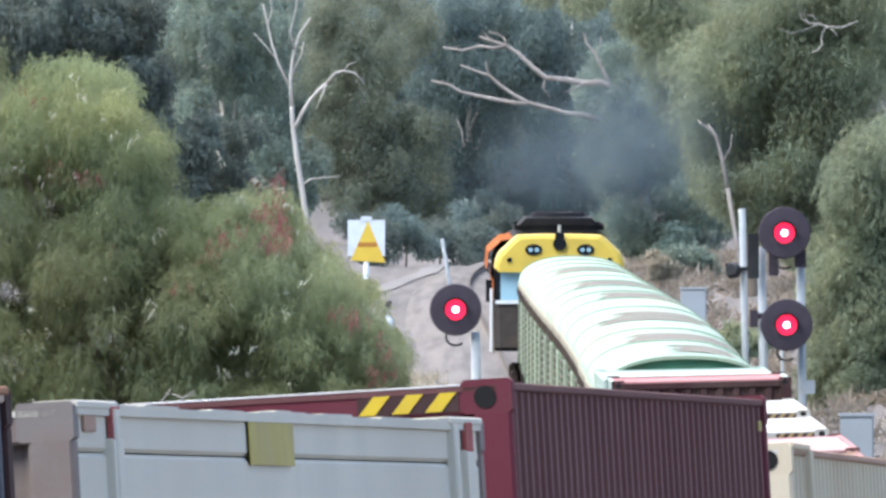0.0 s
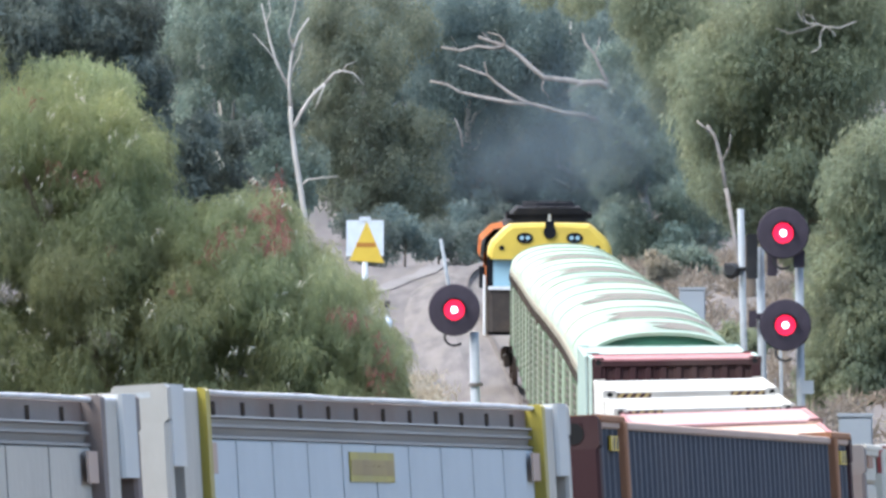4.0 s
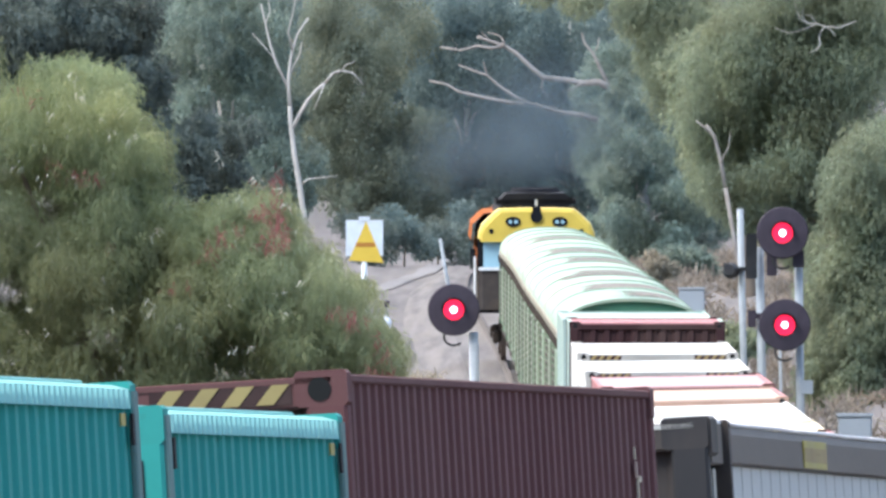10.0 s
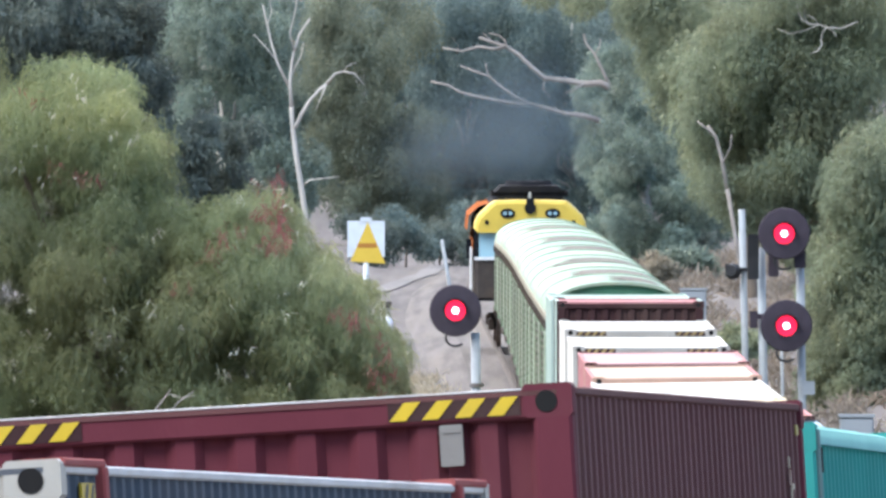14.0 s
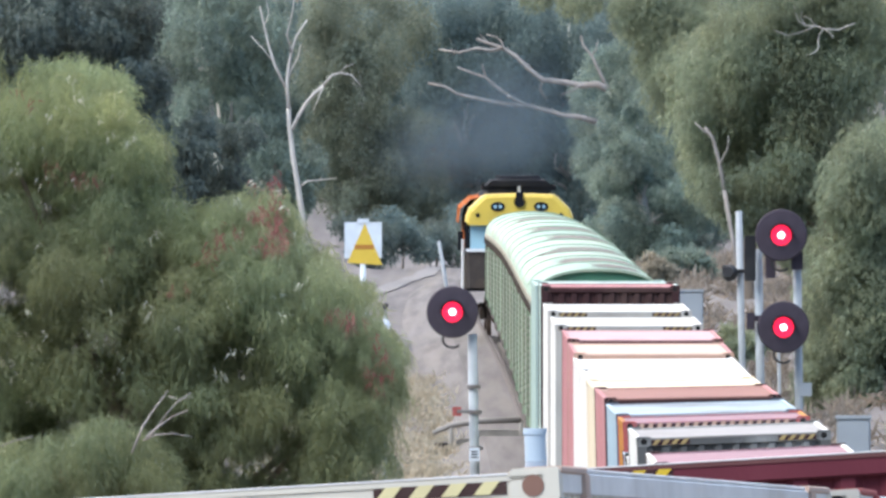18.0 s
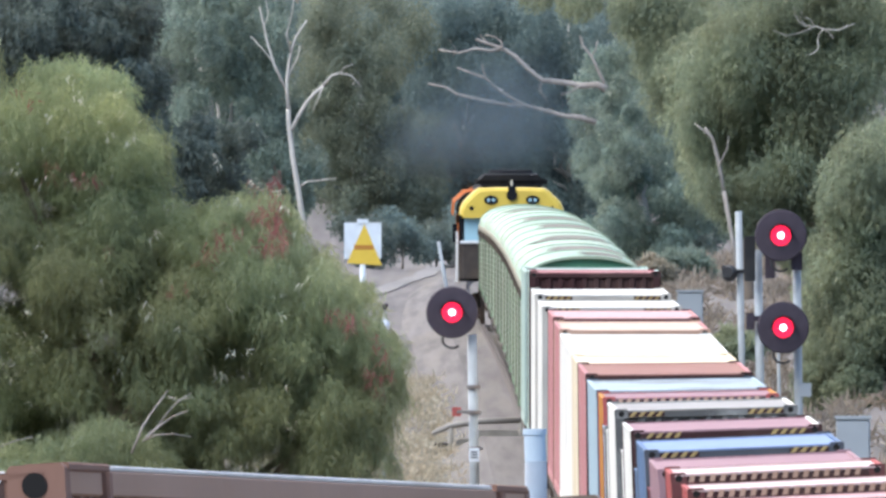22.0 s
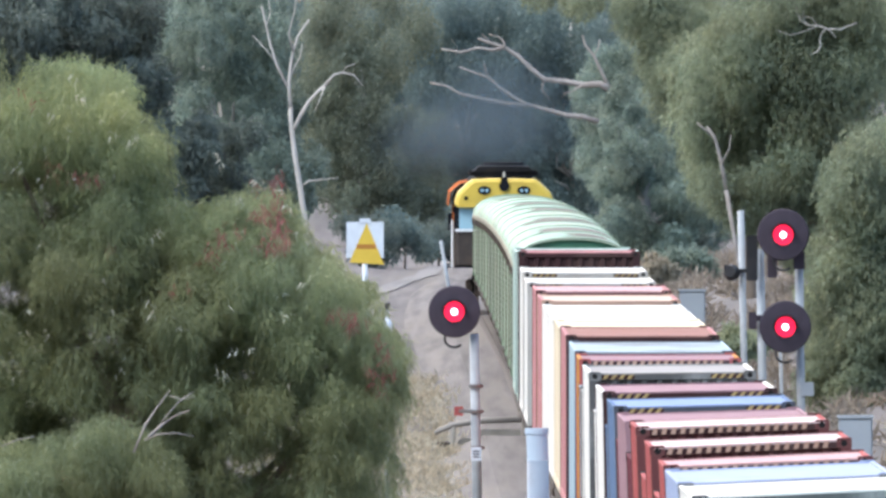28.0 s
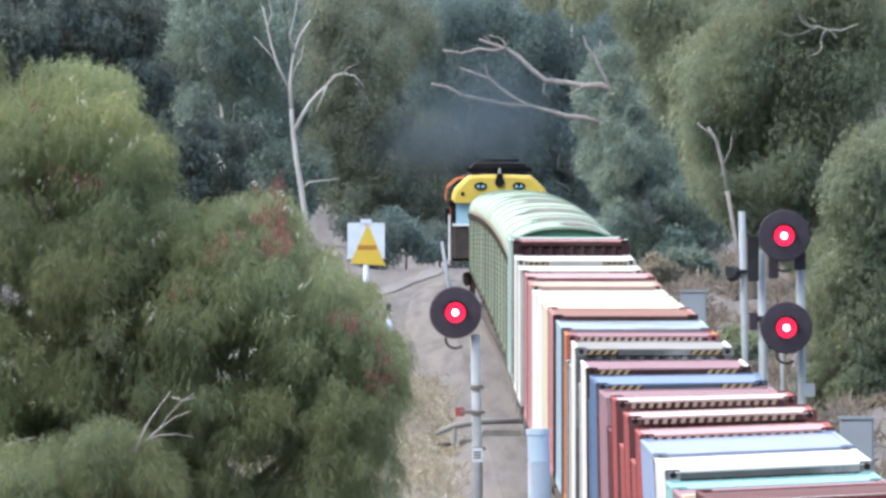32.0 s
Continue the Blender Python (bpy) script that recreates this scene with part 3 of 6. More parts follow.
BALLAST = mat("ballast_stone", (0.110, 0.099, 0.091), 0.95, 0, 0.45, 2.6, (0.165, 0.145, 0.12), 0.8, 0.7, 0.4, 14.0, (1, 0.014, 1), world_space=True)
DUST = mat("pale_road_dirt", (0.175, 0.165, 0.155), 0.95, 0, 0.12, 1.0, (0.11, 0.10, 0.09), 0.7, 0.3, 0.3, 6.0, world_space=True)

ys = list(range(-300, 600, 20)) + list(range(600, 1500, 10)) + [1500 + 60 * i for i in range(9)] + [2200, 2800, 3600, 4800]
offs = [-2400, -1200, -600, -300, -150, -80, -50, -35, -25, -18, -14, -11, -9, -7.5, -6.2, -5, -4, -3.2, -2.4, -1.6, 0, 1.6, 2.4, 3.2, 4, 5,
        6.2, 7.5, 9, 11, 14, 18, 25, 35, 50, 80, 150, 300, 600, 1200, 2400]
g = Geo()
g.sheet([[(LINE_X(min(max(y, -220), 1500)) + o, y, ground_z(LINE_X(min(max(y, -220), 1500)) + o, y)) for o in offs] for y in ys])
ground = new("ground", g.mesh("ground", GROUND, True))
tagged(ground, "dry dirt and grass beside the railway line", "ground", kind="structure")

g = Geo()
rows = []
for d in range(-200, 1481, 12):
    c, z = LINE_X(d), LINE_Z(d)
    k = math.tan(radians(cant(d)))
    rows.append([(c + o, d, z + h + o * k) for o, h in ((-3.1, -0.75), (-1.75, -0.20), (1.75, -0.20), (3.1, -0.75))])
g.sheet(rows)
tagged(new("ballast", g.mesh("ballast", BALLAST)), "grey brown crushed stone ballast under the track", "ballast", kind="structure")

rail_prof = [(-0.07, -0.16), (0.07, -0.16), (0.012, -0.12), (0.012, -0.045), (0.036, -0.03), (0.036, 0.0), (-0.036, 0.0), (-0.036, -0.03), (-0.012, -0.045), (-0.012, -0.12), (-0.07, -0.16)]
for side in (-0.8, 0.8):
    g = Geo()
    g.sheet([[(LINE_X(d) + side + a, d, LINE_Z(d) + b + side * math.tan(radians(cant(d)))) for a, b in rail_prof] for d in range(-200, 1480, 8)])
    tagged(new("rail", g.mesh("rail", M["rail_rust"])), "rusty steel running rail on timber sleepers", "rail", kind="structure")

# ---------------------------------------------------------------- vegetation
RNG = np.random.default_rng(7)


def leaf_mesh(name, centres, radii, count, length, width, material, droop=0.75, squash=0.8, core=0.2, bent=True, strand=0, hang=0.035):
    """Many small bent leaf blades that hang round clump centres. Each blade is two quads, or one triangle where it is small."""
    centres, radii = np.asarray(centres, float), np.asarray(radii, float)
    share = radii ** 2
    which = RNG.choice(len(centres), count, p=share / share.sum())
    u = RNG.normal(size=(count, 3))
    u /= np.linalg.norm(u, axis=1)[:, None]
    r = radii[which] * (core + (1 - core) * RNG.random(count) ** 0.6)
    p = centres[which] + u * r[:, None] * np.array([1, 1, squash])
    if strand:                 # leaves follow one another down thin hanging shoots
        first = (np.arange(count) // strand) * strand
        step = (np.arange(count) % strand)[:, None] * hang
        lean = RNG.normal(size=(count, 3))[first] * 0.3
        lean[:, 2] = -1.0
        p = p[first] + lean * step + RNG.normal(size=(count, 3)) * 0.012
        u = u[first]
    way = RNG.normal(size=(count, 3)) * (1 - droop) + u * 0.25
    way[:, 2] -= droop
    way /= np.linalg.norm(way, axis=1)[:, None]
    side = np.cross(way, RNG.normal(size=(count, 3)))
    side /= np.linalg.norm(side, axis=1)[:, None] + 1e-9
    nrm = np.cross(way, side)
    ln = length * (0.6 + 0.8 * RNG.random(count))[:, None]
    wd = width * (0.6 + 0.8 * RNG.random(count))[:, None]
    sag = nrm * ln * 0.15
    if bent:
        vs = np.stack([p - side * wd * 0.3, p + side * wd * 0.3, p + way * ln * 0.5 + side * wd * 0.5 + sag, p + way * ln * 0.5 - side * wd * 0.5 + sag,
                       p + way * ln + side * wd * 0.08, p + way * ln - side * wd * 0.08], 1).reshape(-1, 3)
        b = np.arange(count)[:, None] * 6
        fs = np.concatenate([b + np.array([0, 1, 2, 3]), b + np.array([3, 2, 4, 5])], 1).reshape(-1, 4)
    else:
        vs = np.stack([p - side * wd * 0.5, p + side * wd * 0.5, p + way * ln + sag], 1).reshape(-1, 3)
        fs = np.arange(count)[:, None] * 3 + np.array([0, 1, 2])
    n = fs.shape[1]
    me = bpy.data.meshes.new(name)
    me.vertices.add(len(vs))
    me.vertices.foreach_set("co", vs.ravel())
    me.loops.add(fs.size)
    me.loops.foreach_set("vertex_index", fs.ravel().astype(np.int32))
    me.polygons.add(len(fs))
    me.polygons.foreach_set("loop_start", (np.arange(len(fs)) * n).astype(np.int32))
    me.polygons.foreach_set("loop_total", np.full(len(fs), n, np.int32))
    me.update(calc_edges=True)
    me.materials.append(material)
    return me


def limb(g, a, b, r0, r1, wob=0.06, steps=6, sides=7):
    """A crooked limb from a to b."""
    a, b = Vector(a), Vector(b)
    ln = (b - a).length
    pts, rr = [], []
    for i in range(steps + 1):
        k = i / steps
        off = Vector(RNG.normal(size=3)) * ln * wob * math.sin(math.pi * k) * 0.6
        pts.append(a.lerp(b, k) + off)
        rr.append(r0 + (r1 - r0) * k)
    g.tube(pts, rr, sides)
    return pts


def tree(name, label, base, clumps, leaves, length, width, leaf, bark, trunk_r, group="", droop=0.75, lean=(0, 0), twigs=True, extra=None, bent=True, tall=0.8, strand=0):
    """A tree: tapered trunk, a limb to every few clumps, and a crown of hanging leaves. clumps: x, y, z, radius from the base."""
    root = thing(name, label, "tree", group, Matrix.Translation(base))
    top = max(c[2] for c in clumps) * 0.72
    g = Geo()
    spine = limb(g, (0, 0, -0.6), (lean[0], lean[1], top), trunk_r, trunk_r * 0.22, 0.05, 9, 9)
    part("trunk", g.mesh("trunk", bark, True), root)
    if twigs:
        for x, y, z, r in clumps[::max(1, len(clumps) // 16)]:
            g = Geo()
            s = min(range(len(spine)), key=lambda i: abs(spine[i].z - z * 0.62))
            limb(g, spine[s], spine[s].lerp(Vector((x, y, z)), 0.72), trunk_r * 0.34, trunk_r * 0.08, 0.08, 5, 6)
            part("limb", g.mesh("limb", bark, True), root)
    part("crown", leaf_mesh("crown", [c[:3] for c in clumps], [c[3] for c in clumps], leaves, length, width, leaf, droop, tall, bent=bent, strand=strand, hang=length * 0.28), root)
    if extra:
        part("crown", leaf_mesh("crown", [c[:3] for c in extra[0]], [c[3] for c in extra[0]], extra[1], length, width, extra[2], droop, bent=False, strand=3, hang=0.025), root, extra[3])
    return root


def at_view(px, py, d):
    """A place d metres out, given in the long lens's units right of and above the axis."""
    return (px - 784) * d / FOCAL, d, EYE_Z + (441 - py) * d / FOCAL


def crown(cells, d, depth, base, jitter=0.45, many=2.6, small=0.62, slope=0.0, ref=400):
    """Clumps from rough ellipses of foliage (centre, half sizes, number, clump size), spread over a depth."""
    out = []
    for cx, cy, hx, hy, n, r in cells:
        for _ in range(round(n * many)):
            a, k = RNG.random() * 2 * math.pi, math.sqrt(RNG.random())
            y = d + (RNG.random() - 0.5) * depth
            row = cy + hy * k * math.sin(a)
            x, _, z = at_view(cx + hx * k * math.cos(a), row, d)
            y -= slope * min(row - ref, 130) * d / FOCAL
            out.append((x - base[0], y - base[1], z - base[2], small * r * d / FOCAL * (1 - jitter + 2 * jitter * RNG.random())))
    return out


def based(px, d):
    x = (px - 784) * d / FOCAL
    return x, d, ground_z(x, d)


# the weeping gum beside the line, its right side brushed with red new growth
D = 300.0
b = based(250, D)
cells = [(112, 205, 112, 95, 16, 70), (60, 330, 160, 150, 22, 80), (212, 335, 92, 125, 18, 70), (330, 470, 150, 120, 26, 75), (455, 415, 72, 75, 13, 58),
         (540, 530, 82, 100, 20, 55), (200, 560, 200, 150, 30, 80), (420, 640, 200, 130, 30, 75), (640, 640, 62, 80, 16, 42), (600, 720, 70, 90, 12, 46), (640, 545, 34, 55, 9, 30), (664, 600, 26, 40, 6, 26), (610, 800, 65, 120, 16, 48), (704, 620, 18, 40, 3, 15), (696, 720, 16, 60, 3, 15), (694, 830, 18, 60, 3, 16),
         (450, 800, 200, 110, 24, 70), (-80, 300, 90, 250, 20, 85), (-80, 700, 90, 250, 20, 85), (300, 960, 350, 80, 26, 70)]
red = [(458, 345, 55, 45, 6, 20), (480, 402, 34, 32, 9, 20), (610, 548, 26, 24, 4, 18), (150, 290, 60, 40, 2, 16), (50, 165, 40, 20, 1, 14), (395, 430, 40, 40, 3, 18), (80, 850, 50, 20, 3, 16), (672, 640, 18, 60, 4, 15), (686, 615, 10, 20, 2, 11), (250, 480, 120, 80, 2, 14)]
near = crown(cells[4:], D, 3.6, b, many=5.5, small=0.5, slope=0.8)
near += crown([(110, 740, 170, 110, 20, 80)], D + 1.2, 1.5, b, many=4.0, small=0.55)
sunny = crown(cells[:4], D, 3.2, b, many=5.5, small=0.47, slope=0.8)
tree("gum_tree", "large weeping gum with drooping olive leaves and red tips", b, near, 430000, 0.100, 0.0092, LEAF_NEAR, M["bark_dark"], 0.26, bent=False, tall=0.95, droop=0.64, strand=4,
     extra=(crown(red, D - 1.8, 0.6, b, 0.5, 2.4, 0.9, slope=0.8), 900, LEAF_RED, "reddish new leaves"))

part("crown", leaf_mesh("crown", [c[:3] for c in sunny], [c[3] for c in sunny], 170000, 0.100, 0.0092, LEAF_SUN, 0.64, 0.95, bent=False, strand=4, hang=0.028), [o for o in scene.objects if o.name == "gum_tree"][0], "yellow green sunlit top")
bush = crown([(110, 860, 190, 50, 20, 60), (170, 790, 90, 40, 7, 52), (20, 815, 60, 45, 6, 48), (270, 840, 40, 50, 4, 40)], D - 2.6, 2.2, b, jitter=0.6, many=4.5, small=0.55)
part("crown", leaf_mesh("crown", [c[:3] for c in bush], [c[3] for c in bush], 52000, 0.100, 0.0092, LEAF_NEAR, 0.64, 0.95, bent=False, strand=4, hang=0.028), [o for o in scene.objects if o.name == "gum_tree"][0], "low yellow green bough")
hanging = crown([(684, 640, 22, 55, 14, 13), (678, 770, 22, 80, 12, 12), (664, 585, 20, 34, 8, 12), (698, 615, 10, 30, 4, 10)], D - 1.0, 1.4, b, many=1.4, small=1.0)
part("crown", leaf_mesh("crown", [c[:3] for c in hanging], [c[3] for c in hanging], 5200, 0.09, 0.0098, LEAF_NEAR, 0.85, 0.9, bent=False, strand=13, hang=0.026), [o for o in scene.objects if o.name == "gum_tree"][0], "loose hanging shoots")
glints = crown([(250, 500, 330, 300, 60, 10), (120, 260, 130, 130, 20, 10)], D - 1.6, 1.2, b, 0.5, 1.0, 1.0, slope=0.8)
part("crown", leaf_mesh("crown", [c[:3] for c in glints], [c[3] for c in glints], 260, 0.075, 0.012, LEAF_PALE, 0.6, bent=False), [o for o in scene.objects if o.name == "gum_tree"][0], "few pale glinting leaves")

# gums at the right of the line
for k, (px, d, cells, n) in enumerate([
        (1480, 760, [(1440, 60, 150, 110, 22, 60), (1330, 150, 130, 100, 18, 55), (1290, 270, 65, 70, 10, 42), (1480, 260, 110, 130, 20, 58), (1410, 400, 60, 60, 7, 40), (1310, 350, 40, 34, 6, 30), (1355, 360, 50, 40, 7, 34)], 26000),
        (1580, 720, [(1560, 420, 90, 180, 22, 58), (1500, 560, 70, 110, 12, 50), (1600, 620, 90, 120, 14, 55), (1530, 330, 60, 60, 8, 45), (1460, 660, 40, 60, 5, 40)], 20000),
        (1330, 980, [(1180, 25, 75, 45, 9, 46), (1230, 110, 80, 80, 12, 48), (1000, -8, 70, 20, 4, 34), (1235, 262, 30, 40, 6, 28)], 13000)]):
    b = based(px, d)
    tree("gum_tree", "tall gum tree with mid green hanging foliage behind the signals", b, crown(cells, d, 5.0, b, jitter=0.6, many=3.4, small=0.74), round(n * 8), 0.145, 0.034, LEAF_RIGHT, M["bark_dark"], 0.2, "gums beside the line", 0.6, bent=False, tall=1.1, strand=3)

# gums behind the weeping tree, and the wooded rise that closes the view
for px, d, leaf, cells, n in [
        (120, 900, LEAF_DARK, [(90, 20, 170, 80, 18, 66), (225, 150, 60, 90, 9, 56), (20, 120, 140, 90, 14, 65), (385, 270, 62, 75, 9, 46), (290, 260, 80, 70, 8, 52)], 14000),
        (380, 1150, LEAF_FAR, [(390, 60, 110, 100, 14, 60), (420, 200, 100, 110, 14, 58), (470, 330, 90, 90, 12, 52), (330, 300, 80, 80, 10, 55)], 12000),
        (640, 1380, LEAF_OLIVE, [(640, 60, 110, 90, 14, 62), (620, 180, 100, 90, 13, 60), (690, 270, 100, 90, 13, 58), (580, 300, 90, 70, 9, 55), (700, 360, 90, 40, 8, 46)], 12000),
        (830, 1400, LEAF_BLUE, [(830, 100, 120, 90, 14, 60), (800, 260, 110, 90, 14, 58), (880, 330, 110, 70, 12, 52), (800, 370, 90, 40, 8, 46)], 12000),
        (1010, 1400, LEAF_BLUE, [(960, 60, 110, 80, 14, 60), (1040, 190, 110, 90, 14, 60), (1010, 310, 110, 80, 14, 55), (980, 390, 90, 40, 8, 48)], 12000),
        (1180, 1290, LEAF_FAR, [(1110, 200, 90, 110, 14, 58), (1180, 350, 80, 80, 12, 52), (1120, 420, 80, 60, 10, 46), (1210, 450, 60, 60, 8, 44)], 11000),
        (1140, 1180, LEAF_FAR, [(1130, 330, 70, 80, 10, 46), (1105, 225, 36, 75, 9, 34), (1150, 420, 70, 60, 10, 42), (1190, 480, 60, 50, 8, 40), (1110, 460, 40, 40, 5, 36), (1215, 370, 36, 60, 7, 34), (1240, 320, 30, 40, 4, 30)], 8000),
        (560, 1480, LEAF_BLUE, [(470, 120, 120, 120, 16, 66), (590, 240, 120, 110, 14, 62), (500, 350, 120, 80, 12, 58)], 10000),
        (740, 1500, LEAF_BLUE, [(740, 60, 140, 100, 16, 66), (730, 230, 130, 110, 15, 62), (760, 360, 120, 70, 10, 55)], 10000),
        (930, 1520, LEAF_DARK, [(900, 60, 140, 100, 16, 66), (920, 230, 130, 110, 15, 62), (940, 370, 120, 70, 10, 55)], 10000),
        (1120, 1500, LEAF_FAR, [(1090, 60, 140, 100, 16, 66), (1110, 230, 130, 110, 15, 62), (1120, 400, 130, 70, 10, 55)], 10000),
        (1300, 1450, LEAF_FAR, [(1290, 80, 140, 120, 16, 66), (1320, 280, 130, 120, 15, 62), (1290, 430, 90, 80, 10, 55)], 9000),
        (300, 1450, LEAF_DARK, [(300, 80, 140, 120, 16, 66), (200, 250, 130, 120, 15, 62), (350, 330, 120, 110, 14, 60)], 9000)]:
    b = based(px, d)
    tree("gum_tree", "tall gum tree in the wooded rise behind the line", b, crown(cells, d, 9.0, b, many=3.4, small=0.52), round(n * 5.6), 0.20, 0.078, leaf, M["bark_pale"], 0.3, "woods behind the line", 0.6, bent=False, tall=1.15)

# far woods that close the gaps
cs, rs = [], []
for i in range(520):
    d = 1600 + RNG.random() * 160
    px, py = -100 + RNG.random() * 1800, -60 + RNG.random() * 560
    x, y, z = at_view(px, py, d)
    cs.append((x, y, z))
    rs.append(1.6 + RNG.random() * 1.4)
tagged(new("far_woods", leaf_mesh("far_woods", cs, rs, 280000, 0.30, 0.13, LEAF_DARK, 0.5, bent=False)), "dark dense woodland on the far rise", "woods", kind="stuff")


def dead(name, label, px, d, strokes, bark):
    """A leafless tree, from strokes: points along a stem in lens units, with half thickness at both ends."""
    b = based(px, d)
    root = thing(name, label, "tree", "", Matrix.Translation(b))
    for i, (pts, r0, r1, *back) in enumerate(strokes):
        g = Geo()
        ps = []
        for j, (x, y) in enumerate(pts):
            v = at_view(x, y, d)
            ps.append((v[0] - b[0], (RNG.random() - 0.5) * 0.4 + (back[0] if back else 0.0), v[2] - b[2]))
        n = len(ps)
        g.tube(ps, [(r0 + (r1 - r0) * j / (n - 1)) * d / FOCAL for j in range(n)], 7)
        part("trunk" if i == 0 else "limb", g.mesh("limb", bark, True), root)
    return root


dead("dead_tree", "bare white dead gum tree with forked branches", 545, 1110, [
    ([(548, 470), (540, 400), (530, 330), (520, 270), (514, 215), (513, 185)], 6, 4), ([(513, 190), (510, 150), (514, 110), (518, 90), (527, 62), (546, 34)], 3.6, 1.6),
    ([(519, 228), (530, 205), (545, 180), (560, 163), (575, 150)], 3.6, 2.8), ([(575, 150), (590, 132), (605, 128), (625, 132), (642, 152)], 2.8, 1.12),
    ([(512, 160), (500, 138), (488, 112), (478, 80), (470, 45), (462, 10)], 3.04, 1.6), ([(531, 332), (545, 320), (565, 318), (598, 314)], 2.08, 0.8),
    ([(511, 140), (520, 118), (530, 100), (534, 78)], 2, 0.8), ([(486, 108), (470, 88), (446, 62)], 1.44, 0.72), ([(518, 92), (510, 60), (520, 20), (524, -10)], 1.76, 0.8),
    ([(470, 45), (478, 22), (474, 0)], 1.28, 0.72), ([(575, 150), (568, 168), (556, 196)], 1.44, 0.72), ([(605, 128), (612, 118), (628, 112)], 1.12, 0.64)], M["bark_pale"])
dead("dead_branches", "bare grey brown broken branches of a fallen gum", 1075, 1270, [
    ([(1150, 470), (1136, 380), (1120, 300), (1100, 220), (1080, 160)], 6, 4), ([(1080, 158), (1060, 148), (1030, 150), (1000, 144), (962, 140), (938, 120), (915, 98), (893, 84), (868, 76), (846, 68)], 6.5, 2.6),
    ([(893, 84), (870, 88), (845, 84), (815, 92), (780, 86)], 3.4, 1.6), ([(1078, 156), (1064, 128), (1050, 98), (1034, 78), (1030, 62)], 3.6, 1.4),
    ([(1062, 216), (1030, 206), (1000, 203), (960, 192), (930, 184), (905, 170), (880, 152), (862, 136), (838, 128), (812, 118)], 5.2, 1.6),
    ([(930, 186), (900, 184), (870, 178), (840, 172), (812, 165), (790, 152), (760, 146)], 4.2, 1.8), ([(862, 136), (858, 122), (856, 112)], 1.8, 1.0), ([(868, 76), (858, 66), (852, 60)], 2, 1.0),
    ([(893, 84), (890, 72), (880, 64), (862, 60)], 1.8, 0.9), ([(1050, 98), (1058, 84), (1060, 70)], 1.5, 0.8), ([(962, 140), (958, 158), (968, 172)], 1.8, 0.9), ([(1030, 150), (1010, 162), (996, 166)], 1.8, 0.8), ([(818, 262), (814, 236), (804, 212)], 1.8, 1.0)], M["bark_dead"])
dead("dead_branches", "bare white twigs in the crown of a gum", 1470, 757.6, [
    ([(1480, 560), (1476, 300), (1482, 120), (1478, 66)], 0.8, 0.8, 3.0), ([(1478, 66), (1470, 56), (1460, 50)], 1.2, 1.2), ([(1516, 40), (1500, 46), (1486, 52), (1460, 50), (1446, 45), (1428, 44), (1416, 36), (1410, 22), (1408, 8)], 1.6, 1.2), ([(1428, 44), (1420, 30), (1422, 18)], 1.2, 0.7),
    ([(1446, 45), (1420, 56), (1396, 62), (1372, 52)], 1.3, 0.7), ([(1446, 45), (1436, 32), (1424, 28)], 1.2, 0.7), ([(1450, 70), (1452, 82), (1444, 92), (1428, 98)], 1.7, 0.9), ([(1460, 50), (1452, 60), (1450, 72)], 1.2, 0.9)], M["bark_pale"])
dead("dead_branches", "bare grey twigs low in the weeping gum", 300, 295.8, [
    ([(236, 800), (256, 752), (276, 722), (300, 690)], 2.4, 1.05), ([(262, 772), (285, 752), (308, 736), (334, 726)], 2.55, 1.35), ([(256, 778), (280, 768), (310, 766), (342, 772)], 1.8, 0.75), ([(270, 770), (292, 738), (314, 712), (340, 694)], 1.65, 0.9),
    ([(300, 700), (318, 706), (344, 702)], 1.05, 0.525), ([(60, 772), (30, 778), (0, 790)], 1.2, 0.675)], M["bark_dead"])
dead("dead_tree", "thin pale dead trunk beside the track", 1300, 757.2, [
    ([(1316, 540), (1302, 440), (1284, 336)], 3.0, 4.2), ([(1284, 336), (1275, 284), (1264, 244), (1250, 224)], 4.2, 2.6), ([(1264, 244), (1246, 228), (1232, 216)], 2.2, 1.0), ([(1276, 290), (1290, 262), (1292, 240)], 1.8, 0.9)], M["bark_dead"])

# ---------------------------------------------------------------- containers
HALF = 1.22


def stripes(g, x0, n, pitch, y, z0, z1, lean=0.85):
    """Slanted warning bars on an end rail, facing back along the train."""
    h = z1 - z0
    for i in range(n):
        a = x0 + i * pitch
        g.add([(a, y, z0), (a + pitch * 0.5, y, z0), (a + pitch * 0.5 + h * lean, y, z1), (a + h * lean, y, z1)], [(0, 1, 2, 3)])


